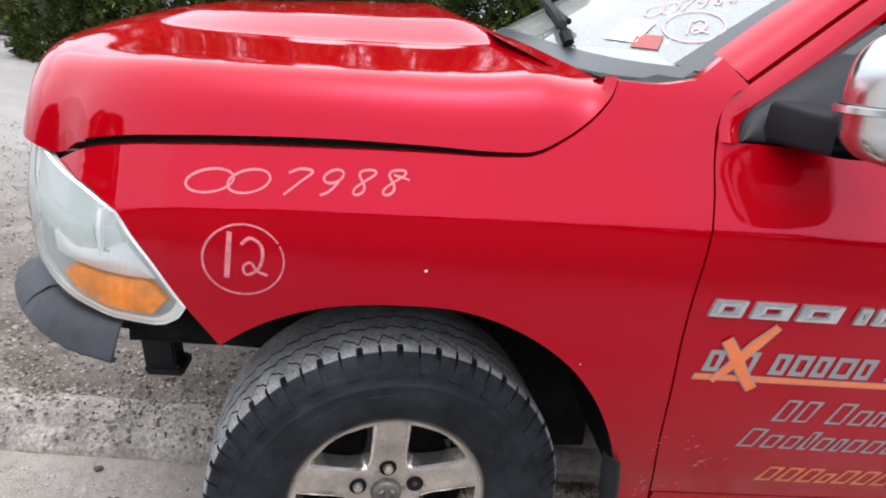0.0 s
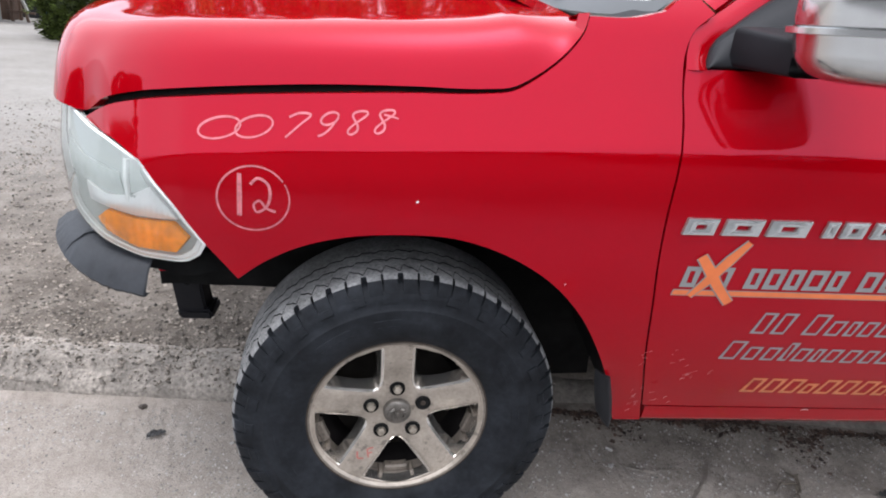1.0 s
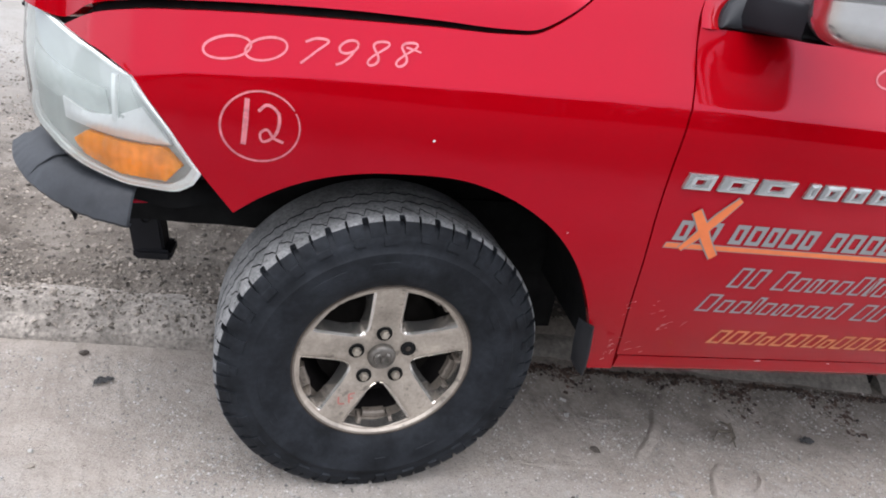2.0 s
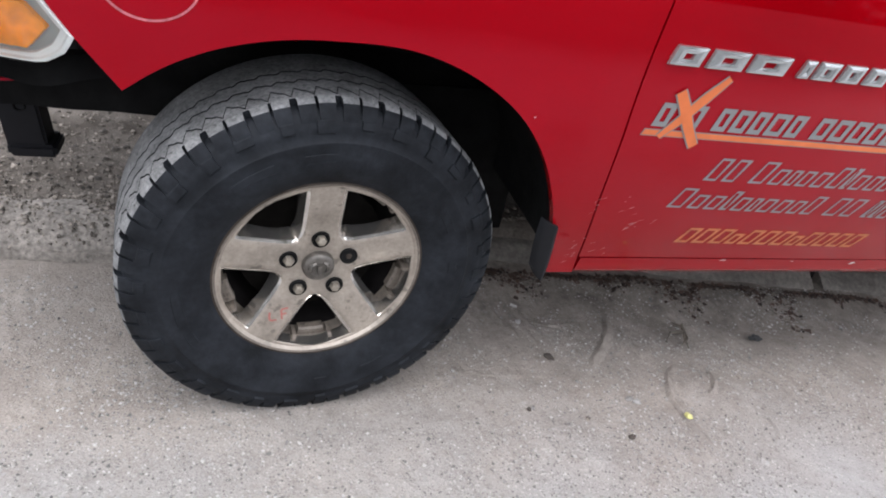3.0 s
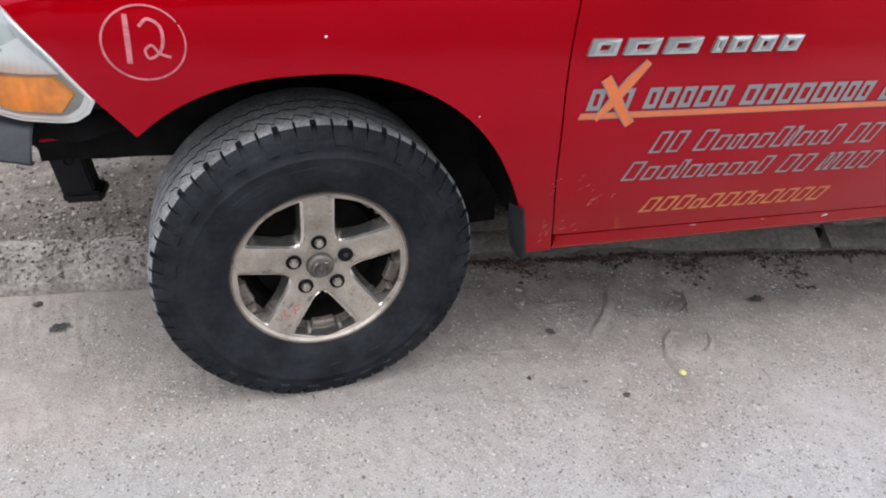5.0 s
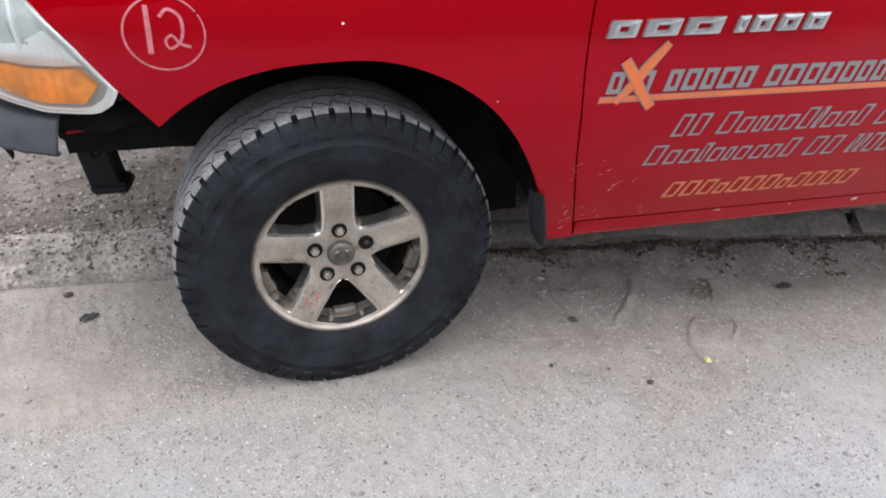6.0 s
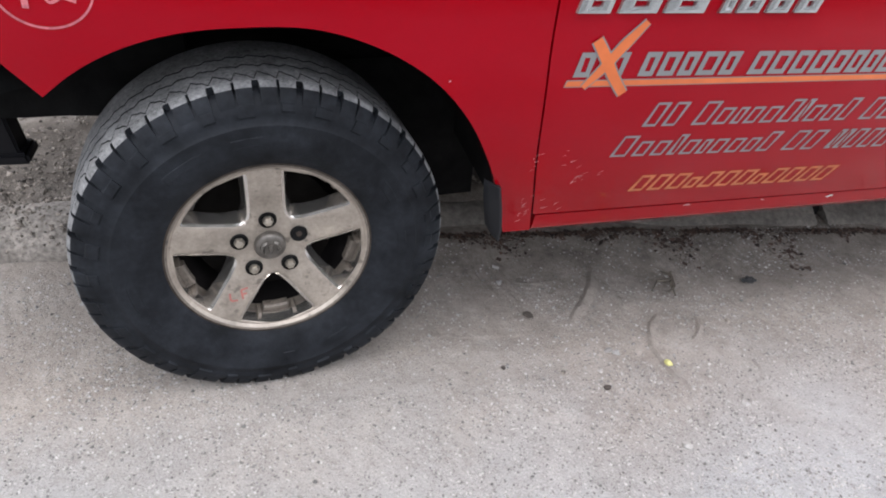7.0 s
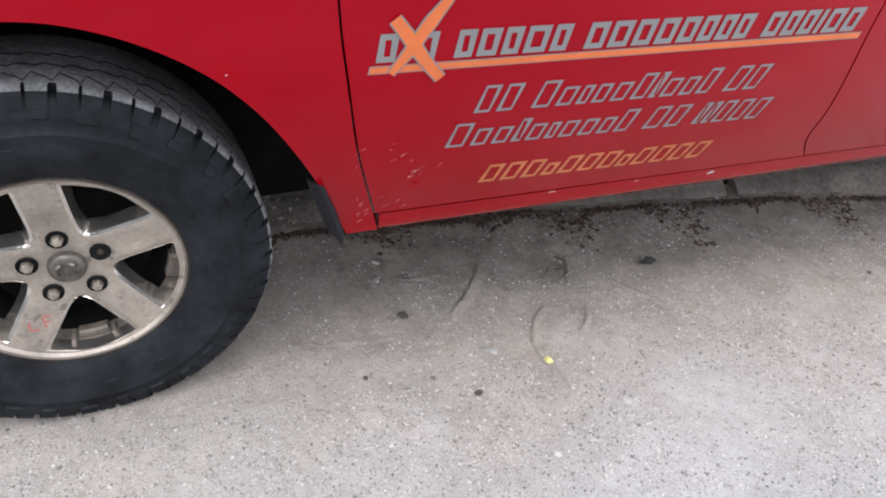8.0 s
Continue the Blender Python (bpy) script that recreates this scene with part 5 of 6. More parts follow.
# raised badge, as slanted chrome blocks
at = 0.600
for width, gap in ((0.070, 0.014), (0.084, 0.012), (0.090, 0.032), (0.028, 0.010), (0.054, 0.013), (0.054, 0.013), (0.056, 0.0)):
    bm = bmesh.new()
    h, sl = 0.0385, 0.22
    o = [np.array(p) for p in ((at, 0.9475), (at + width, 0.9475), (at + width + sl * h, 0.9475 + h), (at + sl * h, 0.9475 + h))]
    mid = sum(o) / 4
    wide = max(0.05, 0.55 - 0.020 / width)
    k = [mid + (p - mid) * np.array((wide, 0.26)) for p in o]
    ridge = [(a + b) / 2 for a, b in zip(o, k)]
    rows = [[on_side(p, d) for p, d in ((o[e], 0.001), (o[e] * 0.93 + k[e] * 0.07, 0.0075), (ridge[e], 0.0095), (o[e] * 0.07 + k[e] * 0.93, 0.0075), (k[e], 0.001))] for e in range(4)]
    sheet(bm, rows, closed=True)
    part("badge_block", bm, BADGE, door, "raised dull chrome badge block", sharp=20)
    at += width + gap


# handwriting: digits as simple strokes in a unit cell
def arc(cx, cz, rx, rz, a0, a1, n=20):
    return [(cx + rx * math.cos(radians(a)), cz + rz * math.sin(radians(a))) for a in np.linspace(a0, a1, n)]


EIGHT = [(0.5 - 0.34 * math.sin(2 * t) * (0.75 + 0.25 * math.cos(t)), 0.5 + 0.48 * math.cos(t)) for t in np.linspace(0, 2 * math.pi, 40)]
DIGITS = {"0": [arc(0.5, 0.5, 0.58, 0.46, 60, 430, 36)], "1": [[(0.5, 1.0), (0.48, 0.5), (0.42, 0.0)]], "7": [[(0.0, 0.85), (0.35, 1.0), (0.85, 0.92), (0.6, 0.5), (0.25, 0.0)]],
          "9": [arc(0.45, 0.72, 0.36, 0.26, 20, 370, 24) + [(0.72, 0.4), (0.45, 0.05), (0.3, 0.0)]], "8": [EIGHT],
          "2": [[(0.05, 0.80), (0.35, 0.96), (0.72, 0.80), (0.78, 0.50), (0.50, 0.12), (0.20, 0.05), (0.12, 0.25), (0.35, 0.36), (0.60, 0.15), (0.95, 0.05)]]}


def write(bm, text, start, step_x, size, lean, slope, width, widths=None, surface=None, out=0.0012):
    for k, ch in enumerate(text):
        for line in DIGITS[ch]:
            w = size[0] * (widths[k] if widths else 1.0)
            pts = [(start[0] + step_x[k] + u * w + lean * v * size[1], start[1] + slope * (step_x[k] + u * w) + v * size[1]) for u, v in line]
            stroke(bm, pts, [width, width * 1.1, width * 0.8, width], out, surface, 40)


for digit, ahead, wide in (("0", 0.0, 1.5), ("0", 0.078, 1.3), ("7", 0.175, 1.0), ("9", 0.240, 0.95), ("8", 0.297, 0.95), ("8", 0.352, 0.95)):
    bm = bmesh.new()
    write(bm, digit, (-0.418, 1.098), [ahead], (0.050, 0.046), 0.50, 0.085, 0.0021, widths=[wide])
    part("chalk_digit", bm, CHALK, fender, "pink handwritten digit " + digit)
bm = bmesh.new()
stroke(bm, [(-0.030, 1.166), (-0.012, 1.163), (0.000, 1.160)], [0.002, 0.0015], 0.0012, None, 8)
part("chalk_tail", bm, CHALK, fender, "short pink pen stroke")
bm = bmesh.new()
ring = [(-0.302 + 0.077 * math.cos(a) - 0.004 * math.sin(a), 0.983 + 0.071 * math.sin(a) + 0.008 * math.cos(a)) for a in np.linspace(0.5, 2 * math.pi + 0.42, 60)]
stroke(bm, ring, [0.0016, 0.0023, 0.0014], 0.0012, None, 90)
stroke(bm, [(-0.327, 1.038), (-0.330, 0.990), (-0.334, 0.944)], [0.0046, 0.0054, 0.0050], 0.0012)
write(bm, "2", (-0.308, 0.950), [0.0], (0.055, 0.082), 0.0, 0.05, 0.0030)
part("chalk_mark", bm, CHALK, fender, "pink handwritten 12 in a circle")
bm = bmesh.new()
write(bm, "00", (1.010, 1.200), [0.0, 0.075], (0.052, 0.048), 0.45, 0.03, 0.0021, widths=[1.4, 1.3])
part("chalk_mark", bm, CHALK, door, "pink handwritten loops on the door")


def chip(x, z, length, turn, width, parent, mat, name="paint_chip", out=0.0011):
    bm = bmesh.new()
    dx, dz = length * math.cos(radians(turn)), length * math.sin(radians(turn))
    stroke(bm, [(x - dx / 2, z - dz / 2), (x, z + 0.1 * length), (x + dx / 2, z + dz / 2)], [width * 0.4, width, width * 0.5], out, None, 6)
    part(name, bm, mat, parent)


PRIMER = material("bare_primer", (0.68, 0.66, 0.63), 0.7, spread=0.1)
chip(0.043, 0.996, 0.006, 30, 0.0026, fender, PRIMER)
chip(1.545, 0.391, 0.020, 20, 0.0035, rocker, PRIMER, out=-0.0025)
chip(1.085, 0.400, 0.022, 2, 0.0024, rocker, SCRATCH, out=-0.0025)
chip(1.32, 0.398, 0.012, -6, 0.0016, rocker, SCRATCH, out=-0.0025)
chip(0.374, 0.812, 0.005, 40, 0.0018, fender, SCRATCH)
rnd = random.Random(21)
for cx, cz, owner in ((0.590, 0.600, fender), (0.607, 0.465, fender), (0.618, 0.420, fender), (0.668, 0.600, door), (0.690, 0.450, door), (0.715, 0.530, door), (0.745, 0.545, door)):
    for _ in range(6):
        chip(min(0.622, cx + rnd.gauss(0, 0.010)) if owner == fender else cx + rnd.gauss(0, 0.018), cz + rnd.gauss(0, 0.014), rnd.uniform(0.004, 0.016), rnd.uniform(15, 60), rnd.uniform(0.0003, 0.0007), owner, SCRATCH, "scratch")
bm = bmesh.new()
glass_at = lambda a, b: shield(0.170 - 0.58 * a + 0.45 * b, 0.160 + 0.83 * a + 0.70 * b, 0.003)
for digit, ahead, wide in (("0", 0.0, 1.3), ("0", 0.030, 1.2), ("7", 0.062, 1.0), ("9", 0.092, 1.0), ("8", 0.118, 1.0), ("8", 0.143, 1.0)):
    bm = bmesh.new()
    write(bm, digit, (0.0, 0.0), [ahead], (0.024, 0.062), 0.08, 0.0, 0.0015, widths=[wide], surface=glass_at)
    part("windshield_digit", bm, SCREEN_PEN, windshield, "pink handwritten digit " + digit)
bm = bmesh.new()
ellipse_at = lambda a, b: shield(0.080 + 0.036 * a + 0.033 * b, 0.172 - 0.030 * a + 0.052 * b, 0.003)
stroke(bm, [(math.cos(a), math.sin(a)) for a in np.linspace(0.3, 6.5, 50)], [0.028, 0.042], 0, ellipse_at, 70)
digit_at = lambda a, b: shield(0.080 - 0.036 * a + 0.033 * b, 0.172 + 0.030 * a + 0.052 * b, 0.003)
write(bm, "12", (-0.50, -0.50), [0.0, 0.35], (0.62, 0.95), 0.15, 0.0, 0.038, surface=digit_at)
part("windshield_writing", bm, SCREEN_PEN, windshield, "pink handwritten 12 in a circle")
bm = bmesh.new()
for pts in ([(-0.006, 0.020), (-0.004, 0.0), (0.010, -0.002)], [(0.020, 0.022), (0.022, -0.002)], [(0.020, 0.022), (0.036, 0.024)], [(0.021, 0.010), (0.032, 0.011)]):
    stroke(bm, [(-0.097 + u, -0.130 + v) for u, v in pts], [0.0022, 0.0022], 0, lambda x, z: (x, float(table([(0.0, -0.010), (0.05, -0.012), (0.09, -0.017), (0.15, -0.030), (0.20, -0.040), (0.215, -0.043)], math.hypot(x, z))) - 0.0012, z), 8)
part("paint_mark", bm, RED_PEN, front_wheel, "faint red handwritten LF")
for name, mat, u0, u1, v0, v1, label in (("paper", PAPER, 0.118, 0.176, 0.066, 0.155, "white paper stuck to the windshield"), ("sticker", FOLDER, 0.075, 0.116, 0.062, 0.112, "faded red sticker on the windshield")):
    bm = bmesh.new()
    sheet(bm, [[shield(u0 + (u1 - u0) * a + 0.02 * b, v0 + (v1 - v0) * b - 0.015 * a, 0.0035) for b in np.linspace(0, 1, 4)] for a in np.linspace(0, 1, 6)])
    rim_in(bm, (0, 0, -0.001))
    part(name, bm, mat, windshield, label)


# ---- hedge, yard, ground things ----
def conifer(name, sprays, size):
    tree = thing(name, "tall dark green arborvitae in a dense hedge row", "tree", group="hedge row")
    bm = bmesh.new()
    tube(bm, [(0, 0, -0.1), (0.02, 0.01, 1.5), (0, 0.03, 3.5), (0.02, 0, 6.4)], [0.10, 0.085, 0.05, 0.012], 10)
    part("trunk", bm, BARK, tree)
    rnd = random.Random(12)
    verts, faces = [], []
    for _ in range(sprays):
        z = 0.02 + 6.7 * rnd.random() ** 1.2
        r_max = (0.98 if z > 0.8 else 0.86 + 0.15 * z) * (1 - max(0, z - 4.2) / 3.6) + 0.05
        a = rnd.uniform(0, 2 * math.pi)
        r = r_max * (0.72 + 0.36 * rnd.random()) * (1 + 0.16 * math.sin(3 * a + z * 2.3) + 0.10 * math.sin(7 * a - z * 5))
        c = Vector((r * math.cos(a), r * math.sin(a), z))
        d = Vector((math.cos(a) * 0.8 + rnd.uniform(-.5, .5), math.sin(a) * 0.8 + rnd.uniform(-.5, .5), rnd.uniform(-0.35, 0.8))).normalized()
        s = d.cross(Vector((rnd.uniform(-1, 1), rnd.uniform(-1, 1), rnd.uniform(-1, 1)))).normalized()
        ln, wd = size * rnd.uniform(0.12, 0.26), size * rnd.uniform(0.025, 0.055)
        for q in (-1, 0, 1):
            e = (d + q * 0.55 * s).normalized()
            t = e.cross(d.cross(s)).normalized()
            b = c + q * 0.03 * s
            i = len(verts)
            verts += [tuple(b - t * wd * 0.4), tuple(b + t * wd * 0.4), tuple(b + e * ln * 0.6 + t * wd * 0.6), tuple(b + e * ln), tuple(b + e * ln * 0.6 - t * wd * 0.6)]
            faces.append((i, i + 1, i + 2, i + 3, i + 4))
    me = bpy.data.meshes.new("crown")
    me.from_pydata(verts, [], faces)
    me.materials.append(LEAF)
    ob = new("crown", me)
    ob.parent = tree
    return tree


tree = conifer("arborvitae", 10500, 0.62)
spots = [(-6.35 + 1.25 * k, 13.0 + 0.12 * math.sin(2.1 * k), 1.0 + 0.10 * math.sin(3.7 * k), 1.1 * k) for k in range(15)]
tree.matrix_world = pose(spots[0][0], spots[0][1], 0.08, 0, 0, 0)
for k, (x, y, s, turn) in enumerate(spots[1:]):
    copy_thing(tree, pose(x, y, 0.08, 0, 0, math.degrees(turn))).scale = (1.22, 1.12, 1.22 * s)
broad = conifer("broad_evergreen", 2600, 1.4)
broad.matrix_world = pose(-38.5, -24, 0)
broad.scale = (2.6, 2.2, 1.0)
tagged(broad, "broad dark green evergreen across the road", "tree", "trees across the road")
for k in range(16):
    tall = copy_thing(broad, pose(-34 + 4.4 * k, -24 + 1.5 * math.sin(k * 2.3), 0.0, 0, 0, 50 * k))
    tall.scale = (2.6, 2.2, 1.0 + 0.22 * math.sin(k * 1.9))
    tagged(tall, "broad dark green evergreen across the road", "tree", "trees across the road")

# unseen trees, added to give the fender its dark reflected patch
for x, y, s in ((-24.0, -6.6, 1.0), (-25.5, -9.6, 1.15)):
    tall = copy_thing(broad, pose(x, y, 0.0, 0, 0, 31 * y))
    tall.scale = (2.3, 2.6, s * 1.25)
    tagged(tall, "unseen evergreen down the road, added for a dark reflection", "tree", "trees down the road")

for x, y, k in ((-15.5, 21.2, 1.0), (-13.6, 20.6, 0.9), (-11.8, 21.0, 1.05), (-10.0, 20.4, 0.95)):
    copy_thing(tree, pose(x, y, 0.05, 0, 0, 40 * x)).scale = (1.2, 1.1, k)


# ---- things stored in the yard beside the hedge ----
hull = thing("boat_hull", "upturned bright orange boat hull on a white table", "boat hull", pose(0, 0, 0))
bm = bmesh.new()
rows = []
for x in np.linspace(-11.6, -8.92, 30):
    w = min(1.0, (-8.90 - x) / 0.30) ** 0.5
    rows.append([(x, 15.55 + 0.42 * w * c, 0.905 + 0.235 * w ** 0.6 * (1 - abs(c) ** 3.2)) for c in np.linspace(-1, 1, 13)])
sheet(bm, rows)
rim_in(bm, (0, 0, -0.02))
part("shell", bm, ORANGE, hull)
bm = bmesh.new()
for y in (15.13, 15.97):
    box(bm, -11.6, -8.98, y - 0.02, y + 0.02, 0.885, 0.920, 0.006)
part("gunwale", bm, ORANGE, hull)
yard_table = thing("table", "long white trestle table standing on the dirt", "table", pose(0, 0, 0))
bm = bmesh.new()
box(bm, -11.7, -9.25, 15.12, 15.98, 0.835, 0.885, 0.008)
part("tabletop", bm, WHITE, yard_table)
for x in (-11.6, -10.03):
    for y in (15.16, 15.88):
        bm = bmesh.new()
        box(bm, x, x + 0.17, y, y + 0.06, 0.06, 0.835, 0.006)
        part("leg", bm, WHITE, yard_table)
trestle = thing("sawhorse", "old brown wooden sawhorse with a pale slanted board", "sawhorse", pose(0, 0, 0))
for name, a, b, w, mat in (("leg", (-9.64, 16.0, 0.07), (-9.60, 16.0, 0.87), 0.030, WOOD), ("leg", (-9.27, 16.0, 0.07), (-9.44, 16.0, 0.86), 0.028, WOOD), ("leg", (-9.72, 16.5, 0.07), (-9.66, 16.45, 0.87), 0.030, WOOD), ("leg", (-9.10, 16.4, 0.07), (-9.16, 16.4, 0.80), 0.030, WOOD), ("top_rail", (-9.80, 16.2, 0.885), (-9.10, 16.2, 0.865), 0.032, WOOD), ("low_rail", (-9.82, 15.96, 0.34), (-9.08, 15.96, 0.32), 0.026, WOOD), ("slanted_board", (-9.25, 15.95, 0.37), (-9.43, 15.95, 0.83), 0.028, WHITE)):
    bm = bmesh.new()
    tube(bm, [a, b], w * 1.3, 4)
    part(name, bm, mat, trestle)
pail = thing("bucket", "white plastic bucket with a blue label on the dirt", "bucket", pose(-9.08, 16.7, 0.07))
bm = bmesh.new()
revolve(bm, [(0.0, 0.0), (0.13, 0.0), (0.15, 0.40), (0.158, 0.41), (0.158, 0.44), (0.145, 0.44), (0.125, 0.02), (0.0, 0.02)], 28)
bmesh.ops.rotate(bm, cent=(0, 0, 0), matrix=Matrix.Rotation(radians(90), 3, "X"), verts=bm.verts)
if max(v.co.z for v in bm.verts) < 0.2:
    bmesh.ops.scale(bm, vec=(1, 1, -1), verts=bm.verts)
part("body", bm, WHITE, pail)
bm = bmesh.new()
sheet(bm, [[(r * math.cos(a), r * math.sin(a), z) for r, z in ((0.139, 0.12), (0.148, 0.28))] for a in np.linspace(math.pi, 2 * math.pi, 20)])
rim_in(bm, (0, 0.003, 0))
part("label_sheet", bm, BLUE, pail, "blue label")
for k, (x, z0, z1, y) in enumerate(((-11.05, 0.05, 2.3, 17.2), (-10.25, 0.05, 2.3, 17.3))):
    bm = bmesh.new()
    box(bm, x - 0.06, x + 0.06, y - 0.05, y + 0.05, z0, z1, 0.01)
    tagged(new("wooden_post", finish(bm, "wooden_post", WOOD)), "reddish brown upright timber post in the yard", "post", "yard posts")
TARP = material("dark_tarpaulin", (0.016, 0.017, 0.018), 0.7, spread=0.4, scale=4.0, spec=0.2)
# added dark boards that stand in for the dimness behind the yard
fence = thing("fence", "dark board backdrop added for the dimness behind the yard", "fence")
for k in range(30):
    bm = bmesh.new()
    x = -14.0 + 0.168 * k
    box(bm, x, x + 0.155, 17.62 + 0.012 * (k % 3), 17.65 + 0.012 * (k % 3), 0.04, 2.35 + 0.04 * math.sin(2.7 * k), 0.004)
    part("board", bm, TARP, fence)
for z in (0.5, 1.9):
    bm = bmesh.new()
    box(bm, -14.0, -8.97, 17.66, 17.74, z, z + 0.09, 0.006)
    part("rail", bm, WOOD, fence)
heap = thing("covered_heap", "heap under a dark tarpaulin below the white table", "heap")
bm = bmesh.new()
sheet(bm, [[(-11.45 + 1.55 * u + 0.05 * noise.noise((u * 5, v * 5, 3)), 15.45 + 0.55 * v, 0.05 + 0.55 * (math.sin(math.pi * u) * math.sin(math.pi * v)) ** 0.35 + 0.10 * noise.noise((u * 7, v * 4, 8)) * math.sin(math.pi * u) * math.sin(math.pi * v)) for v in np.linspace(0, 1, 16)] for u in np.linspace(0, 1, 30)])
rim_in(bm, (0, 0, -0.01))
part("tarpaulin", bm, TARP, heap)
stack = thing("plank_stack", "low stack of dark weathered planks on the dirt", "plank stack")
for k in range(6):
    bm = bmesh.new()
    box(bm, -10.62 + 0.01 * (k % 2), -9.86 - 0.015 * (k % 3), 16.3, 16.9, 0.06 + 0.085 * k, 0.145 + 0.085 * k, 0.008)
    part("plank", bm, WOOD, stack)
stack = thing("board_stack", "stack of grey boards beside the white table", "board stack")
for k in range(4):
    bm = bmesh.new()
    box(bm, -10.95, -9.93 - 0.01 * (k % 2), 14.9, 15.06, 0.06 + 0.09 * k, 0.15 + 0.09 * k, 0.006)
    part("board", bm, CONCRETE, stack)


def litter(name, count, where, radius, mat, label, category, seed, flat=False, height=ground_height):
    """Loose bits, past counting, as one mesh."""
    rnd = random.Random(seed)
    verts, faces = [], []
    octa = [(1, 0, 0), (0, 1, 0), (-1, 0, 0), (0, -1, 0), (0, 0, 1), (0, 0, -1)]
    otri = [(0, 1, 4), (1, 2, 4), (2, 3, 4), (3, 0, 4), (1, 0, 5), (2, 1, 5), (3, 2, 5), (0, 3, 5)]
    for _ in range(count):
        x, y = where(rnd)
        r = radius(rnd)
        z = height(x, y) + r * (0.15 if not flat else 0.05)
        turn = Euler((rnd.uniform(-.5, .5), rnd.uniform(-.5, .5), rnd.uniform(0, 6.3))).to_matrix()
        sx, sy, sz = r * rnd.uniform(0.7, 1.4), r * rnd.uniform(0.6, 1.1), r * (rnd.uniform(0.4, 0.8) if not flat else 0.12)
        i = len(verts)
        for p in octa:
            q = turn @ Vector((p[0] * sx * rnd.uniform(.75, 1.2), p[1] * sy * rnd.uniform(.75, 1.2), p[2] * sz))
            verts.append((x + q.x, y + q.y, z + q.z))
        faces += [(i + a, i + b, i + c) for a, b, c in otri]
    me = bpy.data.meshes.new(name)
    me.from_pydata(verts, [], faces)
    me.materials.append(mat)
    return tagged(new(name, me), label, category, kind="stuff")


def grit_spot(r):
    """Grit lies in loose drifts over the road."""
    while True:
        x, y = r.uniform(-1.7, 2.8), r.uniform(-0.95, 0.70)
        if noise.noise((x * 2.6, y * 2.6, 51)) + 0.5 * noise.noise((x * 9, y * 9, 53)) + (0.25 if y < 0.05 else -0.40) > r.uniform(-0.75, 0.55):
            return x, y


litter("road_grit", 80000, grit_spot, lambda r: 0.0016 + 0.0034 * r.random() ** 2.6 + (0.0045 * r.random() if r.random() < 0.02 else 0), STONE, "loose grey grit scattered over the road", "grit", 1)
litter("dirt_gravel", 62000, lambda r: (r.uniform(-3.2, 0.9) - 3.0 * r.random() ** 4, 0.90 + 5.0 * r.random() ** 2.2), lambda r: 0.0020 + 0.0110 * r.random() ** 3.8, CLOD, "brown and grey gravel on bare dirt", "gravel", 2)
kerb_top = lambda x, y: float(np.interp(y - kerb_line(x), (0.0, 0.014, 0.045, 0.085, 0.17), (0.010, 0.040, 0.072, 0.098, 0.108)))
litter("kerb_grit", 5200, lambda r: ((lambda x: (x, kerb_line(x) + 0.17 * r.random() ** 0.8))(r.uniform(-2.2, 0.6))), lambda r: 0.0018 + 0.010 * r.random() ** 4.0, CLOD, "brown grit and small stones lying on the kerb", "grit", 5, height=kerb_top)
litter("leaf_litter", 5200, lambda r: ((lambda x: (x, kerb_line(x) - 0.015 - abs(r.gauss(0, 0.045)) * (0.25 + max(0.0, noise.noise((x * 4.5, 7, 7)) + 0.1) * 3.2)))(r.uniform(0.4, 3.2))), lambda r: 0.002 + 0.013 * r.random() ** 2.6, DEBRIS, "dark rotted leaf litter along the kerb", "leaf litter", 3, True)


def pebble(name, x, y, r, mat, label, category, seed, flat=0.7):
    bm = bmesh.new()
    rnd = random.Random(seed)
    res = bmesh.ops.create_icosphere(bm, subdivisions=2, radius=r)
    for v in bm.verts:
        v.co *= 1 + 0.55 * noise.noise(v.co * (1.1 / r) + Vector((seed, 0, 0))) + 0.2 * noise.noise(v.co * (3.1 / r) + Vector((0, seed, 0)))
        v.co.x *= 1.25
        v.co.z *= flat
    bmesh.ops.translate(bm, verts=bm.verts, vec=(0, 0, r * flat * 0.7))
    ob = new(name, finish(bm, name, mat, 25))
    ob.matrix_world = pose(x, y, ground_height(x, y), 0, 0, 47 * seed)
    return tagged(ob, label, category)


pebble("pebble", 0.987, -0.241, 0.010, PALE, "pale round pebble on the road", "pebble", 3)
DARK_STONE = material("dark_brown_stone", (0.055, 0.045, 0.038), 0.9, fine=0.3, fine_scale=150.0)
pebble("pebble", 0.876, -0.016, 0.0085, DARK_STONE, "small dark brown stone on the road", "pebble", 31)
pebble("pebble", 0.608, 0.090, 0.0065, DARK_STONE, "small dark brown stone on the road", "pebble", 32)
pebble("pebble", 0.762, 0.308, 0.014, DARK_STONE, "flat dark clod in the silt", "pebble", 33, 0.35)
pebble("pebble", 0.966, 0.114, 0.011, PALE_GREY, "pale chipped stone on the road", "pebble", 34, 0.4)
pebble("pebble", -0.865, 0.701, 0.012, DARK_STONE, "dark stone beside the kerb", "pebble", 35)
pebble("pebble", 0.95, 0.13, 0.010, STONE, "pale flat pebble in the silt", "pebble", 8, 0.4)
pebble("scrap", 1.098, 0.045, 0.0095, YELLOW, "small yellow scrap on the road", "scrap", 6, 0.6).location.z += 0.010
pebble("pebble", 0.623, 0.097, 0.006, STONE, "small grey stone beside the tyre", "pebble", 9)


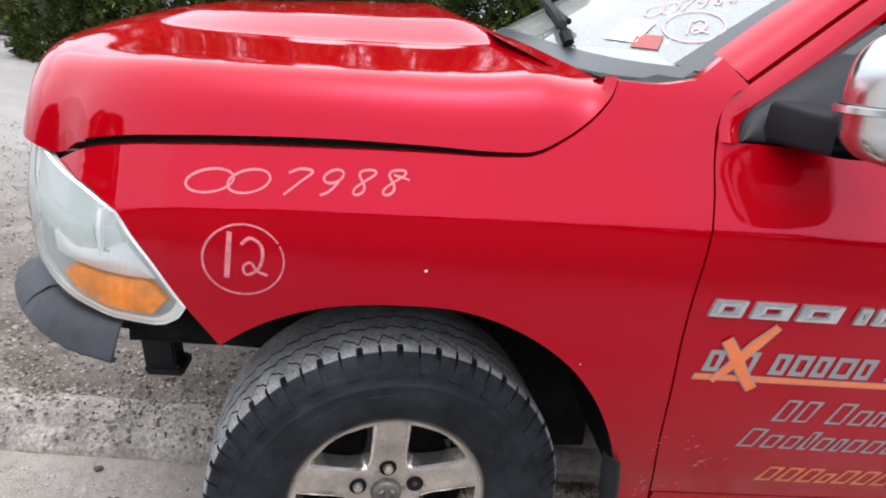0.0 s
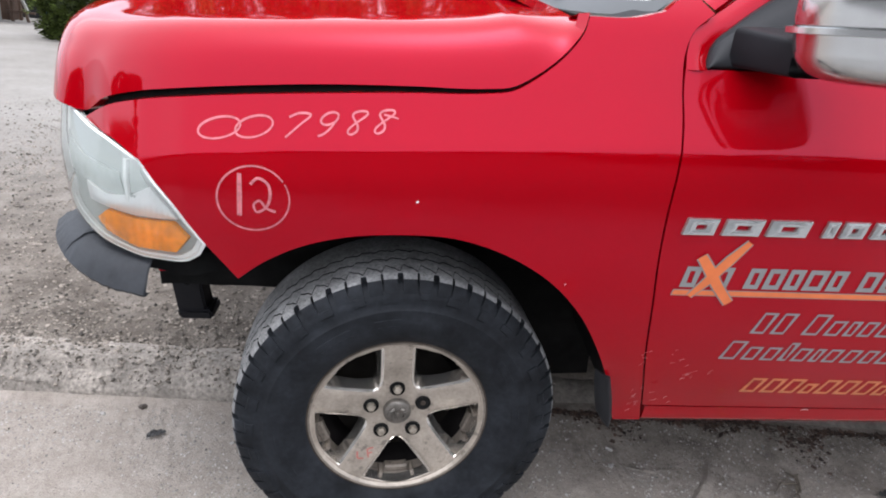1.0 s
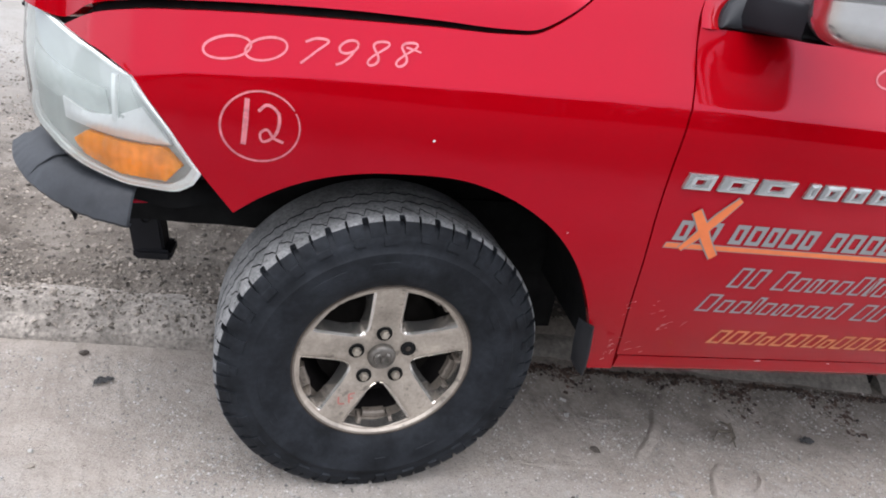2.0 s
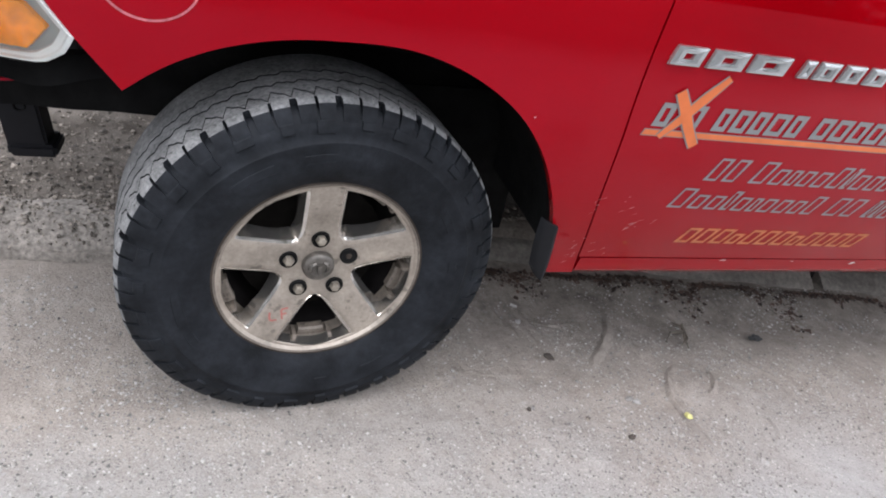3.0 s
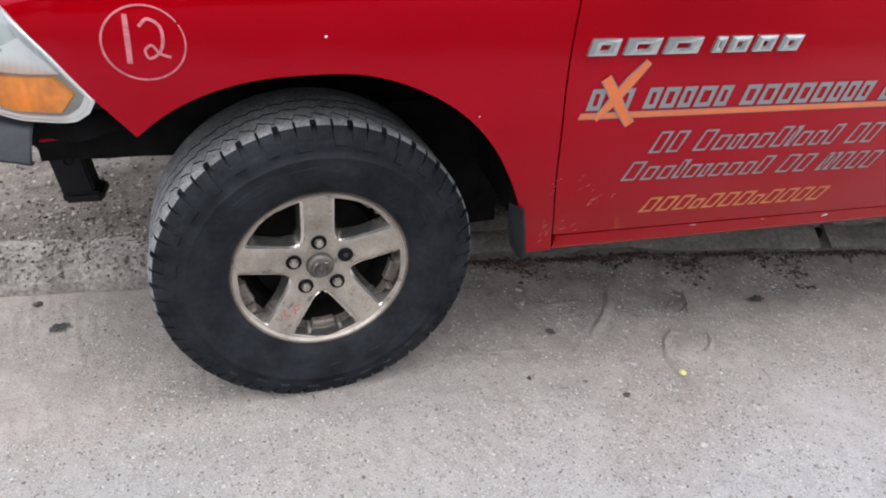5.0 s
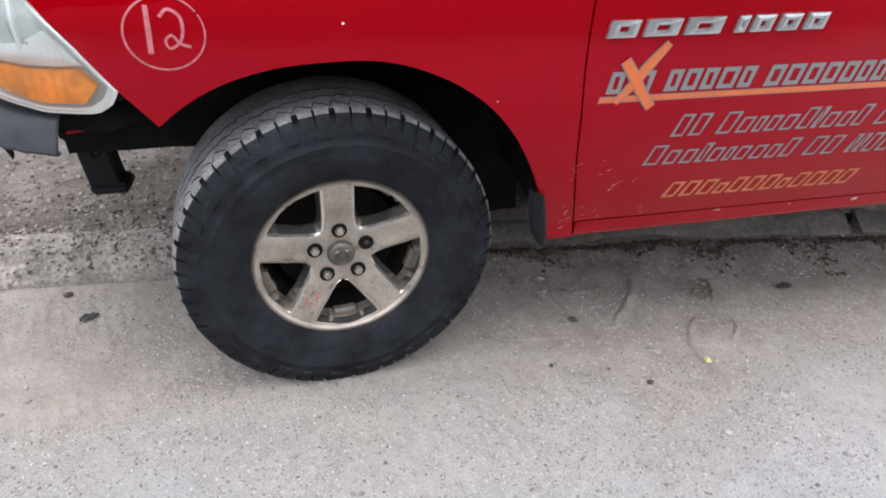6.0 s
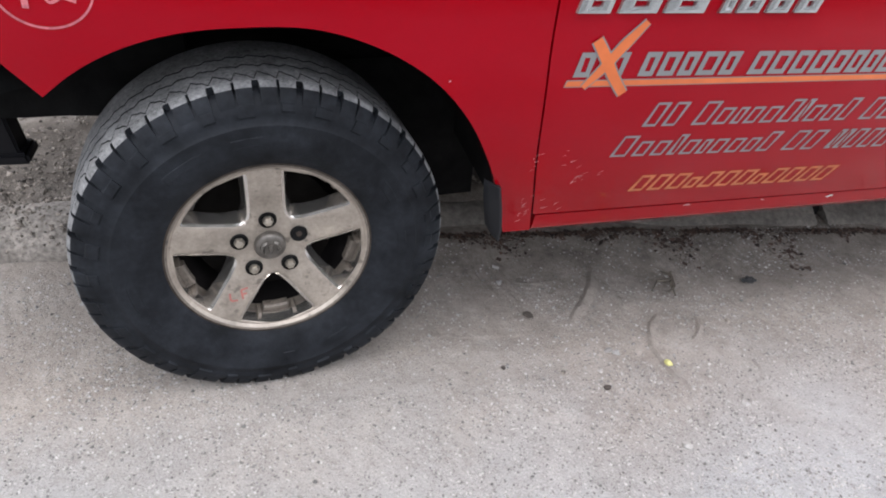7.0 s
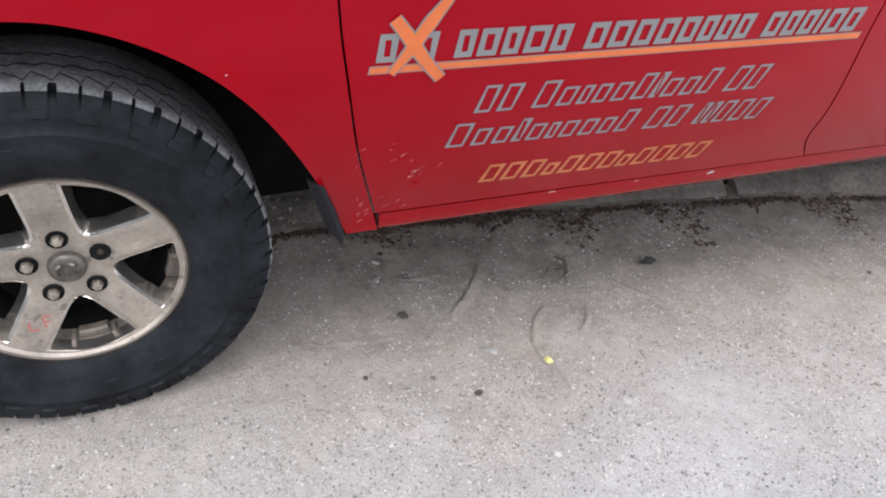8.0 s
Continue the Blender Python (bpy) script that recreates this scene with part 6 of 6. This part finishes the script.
def leaf_blob(x, y, r, seed, label):
    """Crumpled leaf: a few buckled lobes that overlap."""
    bm = bmesh.new()
    rnd = random.Random(seed)
    for k in range(4):
        ox, oy, q = rnd.uniform(-1.1, 1.1) * r, rnd.uniform(-0.5, 0.5) * r, rnd.uniform(0, 6)
        res = bmesh.ops.create_grid(bm, x_segments=7, y_segments=5, size=r * rnd.uniform(0.6, 0.95))
        for v in res["verts"]:
            a, b = v.co.x / r, v.co.y / r
            v.co.x *= (1 - 0.5 * b * b) * (1 + 0.3 * noise.noise((b * 3, k, seed)))
            v.co.y *= 0.65 * (1 - 0.45 * a * a)
            v.co.z = 0.006 + r * (0.30 * noise.noise((a * 2.2, b * 2.2, seed + k)) + 0.28 * abs(b) * noise.noise((a * 3, k, 5)) + 0.12)
            v.co.xy = (ox + v.co.x * math.cos(q) - v.co.y * math.sin(q), oy + v.co.x * math.sin(q) + v.co.y * math.cos(q))
            v.co.z = max(0.001, v.co.z)
    rim_in(bm, (0, 0, -0.0015))
    ob = new("dry_leaf", finish(bm, "dry_leaf", DRY_LEAF, 40))
    ob.location = (x, y, ground_height(x, y) + 0.003)
    return tagged(ob, label, "leaf")


rnd = random.Random(77)
for k in range(26):
    px, py = rnd.uniform(-1.3, -0.45) if k % 2 else rnd.uniform(0.5, 2.4), rnd.uniform(0.1, 0.66) if k % 2 else rnd.uniform(-0.7, 0.5)
    pebble("pebble", px, py, rnd.uniform(0.004, 0.009), (STONE, PALE_GREY, CLOD)[k % 3], ("small grey stone on the road", "pale chipped stone on the road", "small brown clod of dirt on the road")[k % 3], "pebble", k + 20, rnd.uniform(0.45, 0.75))
leaf_blob(-0.77, 0.535, 0.022, 2, "crumpled dark dry leaf on the road")
leaf_blob(1.643, 0.410, 0.026, 7, "crumpled dark dry leaf on the silt")

def silt_ridge(points, height, width, seed):
    """A low crest of washed silt that runs along points of the ground."""
    bm = bmesh.new()
    c = curve(points, 60)
    t = np.gradient(c, axis=0)
    t /= np.linalg.norm(t, axis=1)[:, None]
    rows = []
    for k, (p, d) in enumerate(zip(c, t)):
        fade = math.sin(math.pi * k / 59) ** 0.6
        row = []
        for w in np.linspace(-1, 1, 9):
            side_w = width * w * (0.55 if w < 0 else 1.0) * (1 + 0.4 * noise.noise((k * 0.2, w, seed)))
            x, y = p[0] - d[1] * side_w, p[1] + d[0] * side_w
            rise = height * fade * (1 - abs(w)) ** 0.8 * (1 + 0.5 * noise.noise((k * 0.35, w * 2, seed + 9)))
            row.append((x, y, ground_height(x, y) - 0.002 + rise))
        rows.append(row)
    sheet(bm, rows)
    tagged(new("silt_ridge", finish(bm, "silt_ridge", GROUND, 70)), "low crest of washed silt on the road", "silt", "silt ridges", "stuff")


silt_ridge([(1.08, 0.55), (1.02, 0.42), (0.935, 0.32), (0.87, 0.25)], 0.014, 0.030, 1)
silt_ridge([(1.20, 0.28), (1.125, 0.20), (1.095, 0.13), (1.095, 0.04), (1.11, -0.09)], 0.013, 0.022, 2)
silt_ridge([(1.31, 0.25), (1.27, 0.16), (1.23, 0.13)], 0.012, 0.018, 3)
silt_ridge([(0.38, 0.258), (0.63, 0.235), (0.87, 0.240)], 0.0045, 0.030, 4)
silt_ridge([(1.37, 0.03), (1.36, -0.06)], 0.008, 0.015, 5)
silt_ridge([(0.76, 0.50), (0.85, 0.47), (0.95, 0.49)], 0.006, 0.024, 6)
silt_ridge([(1.45, 0.36), (1.55, 0.22), (1.58, 0.06)], 0.009, 0.020, 7)

bm = bmesh.new()
tube(bm, [(-0.011, 0, 0.006), (0.011, 0.004, 0.006)], 0.0048, 10)
ob = tagged(new("cigarette_end", finish(bm, "cigarette_end", PALE, 40)), "white cigarette end on the silt", "cigarette end")
ob.matrix_world = pose(0.739, 0.568, ground_height(0.739, 0.568), 0, 0, -50)

bm = bmesh.new()
for tip_x, tip_y, bend in ((-0.105, -0.050, 0.014), (-0.060, -0.072, -0.010), (-0.035, -0.085, 0.008), (0.030, 0.055, 0.006), (-0.012, 0.060, -0.006)):
    tube(bm, [(0, 0, 0.008), (tip_x * 0.5 - bend, tip_y * 0.5 + bend, 0.014), (tip_x, tip_y, 0.004)], [0.0052, 0.0044, 0.0018], 6)
ob = tagged(new("dry_twig", finish(bm, "dry_twig", TWIG, 40)), "small forked dry twig on the silt", "twig")
ob.location = (1.335, 0.43, ground_height(1.335, 0.43) + 0.012)
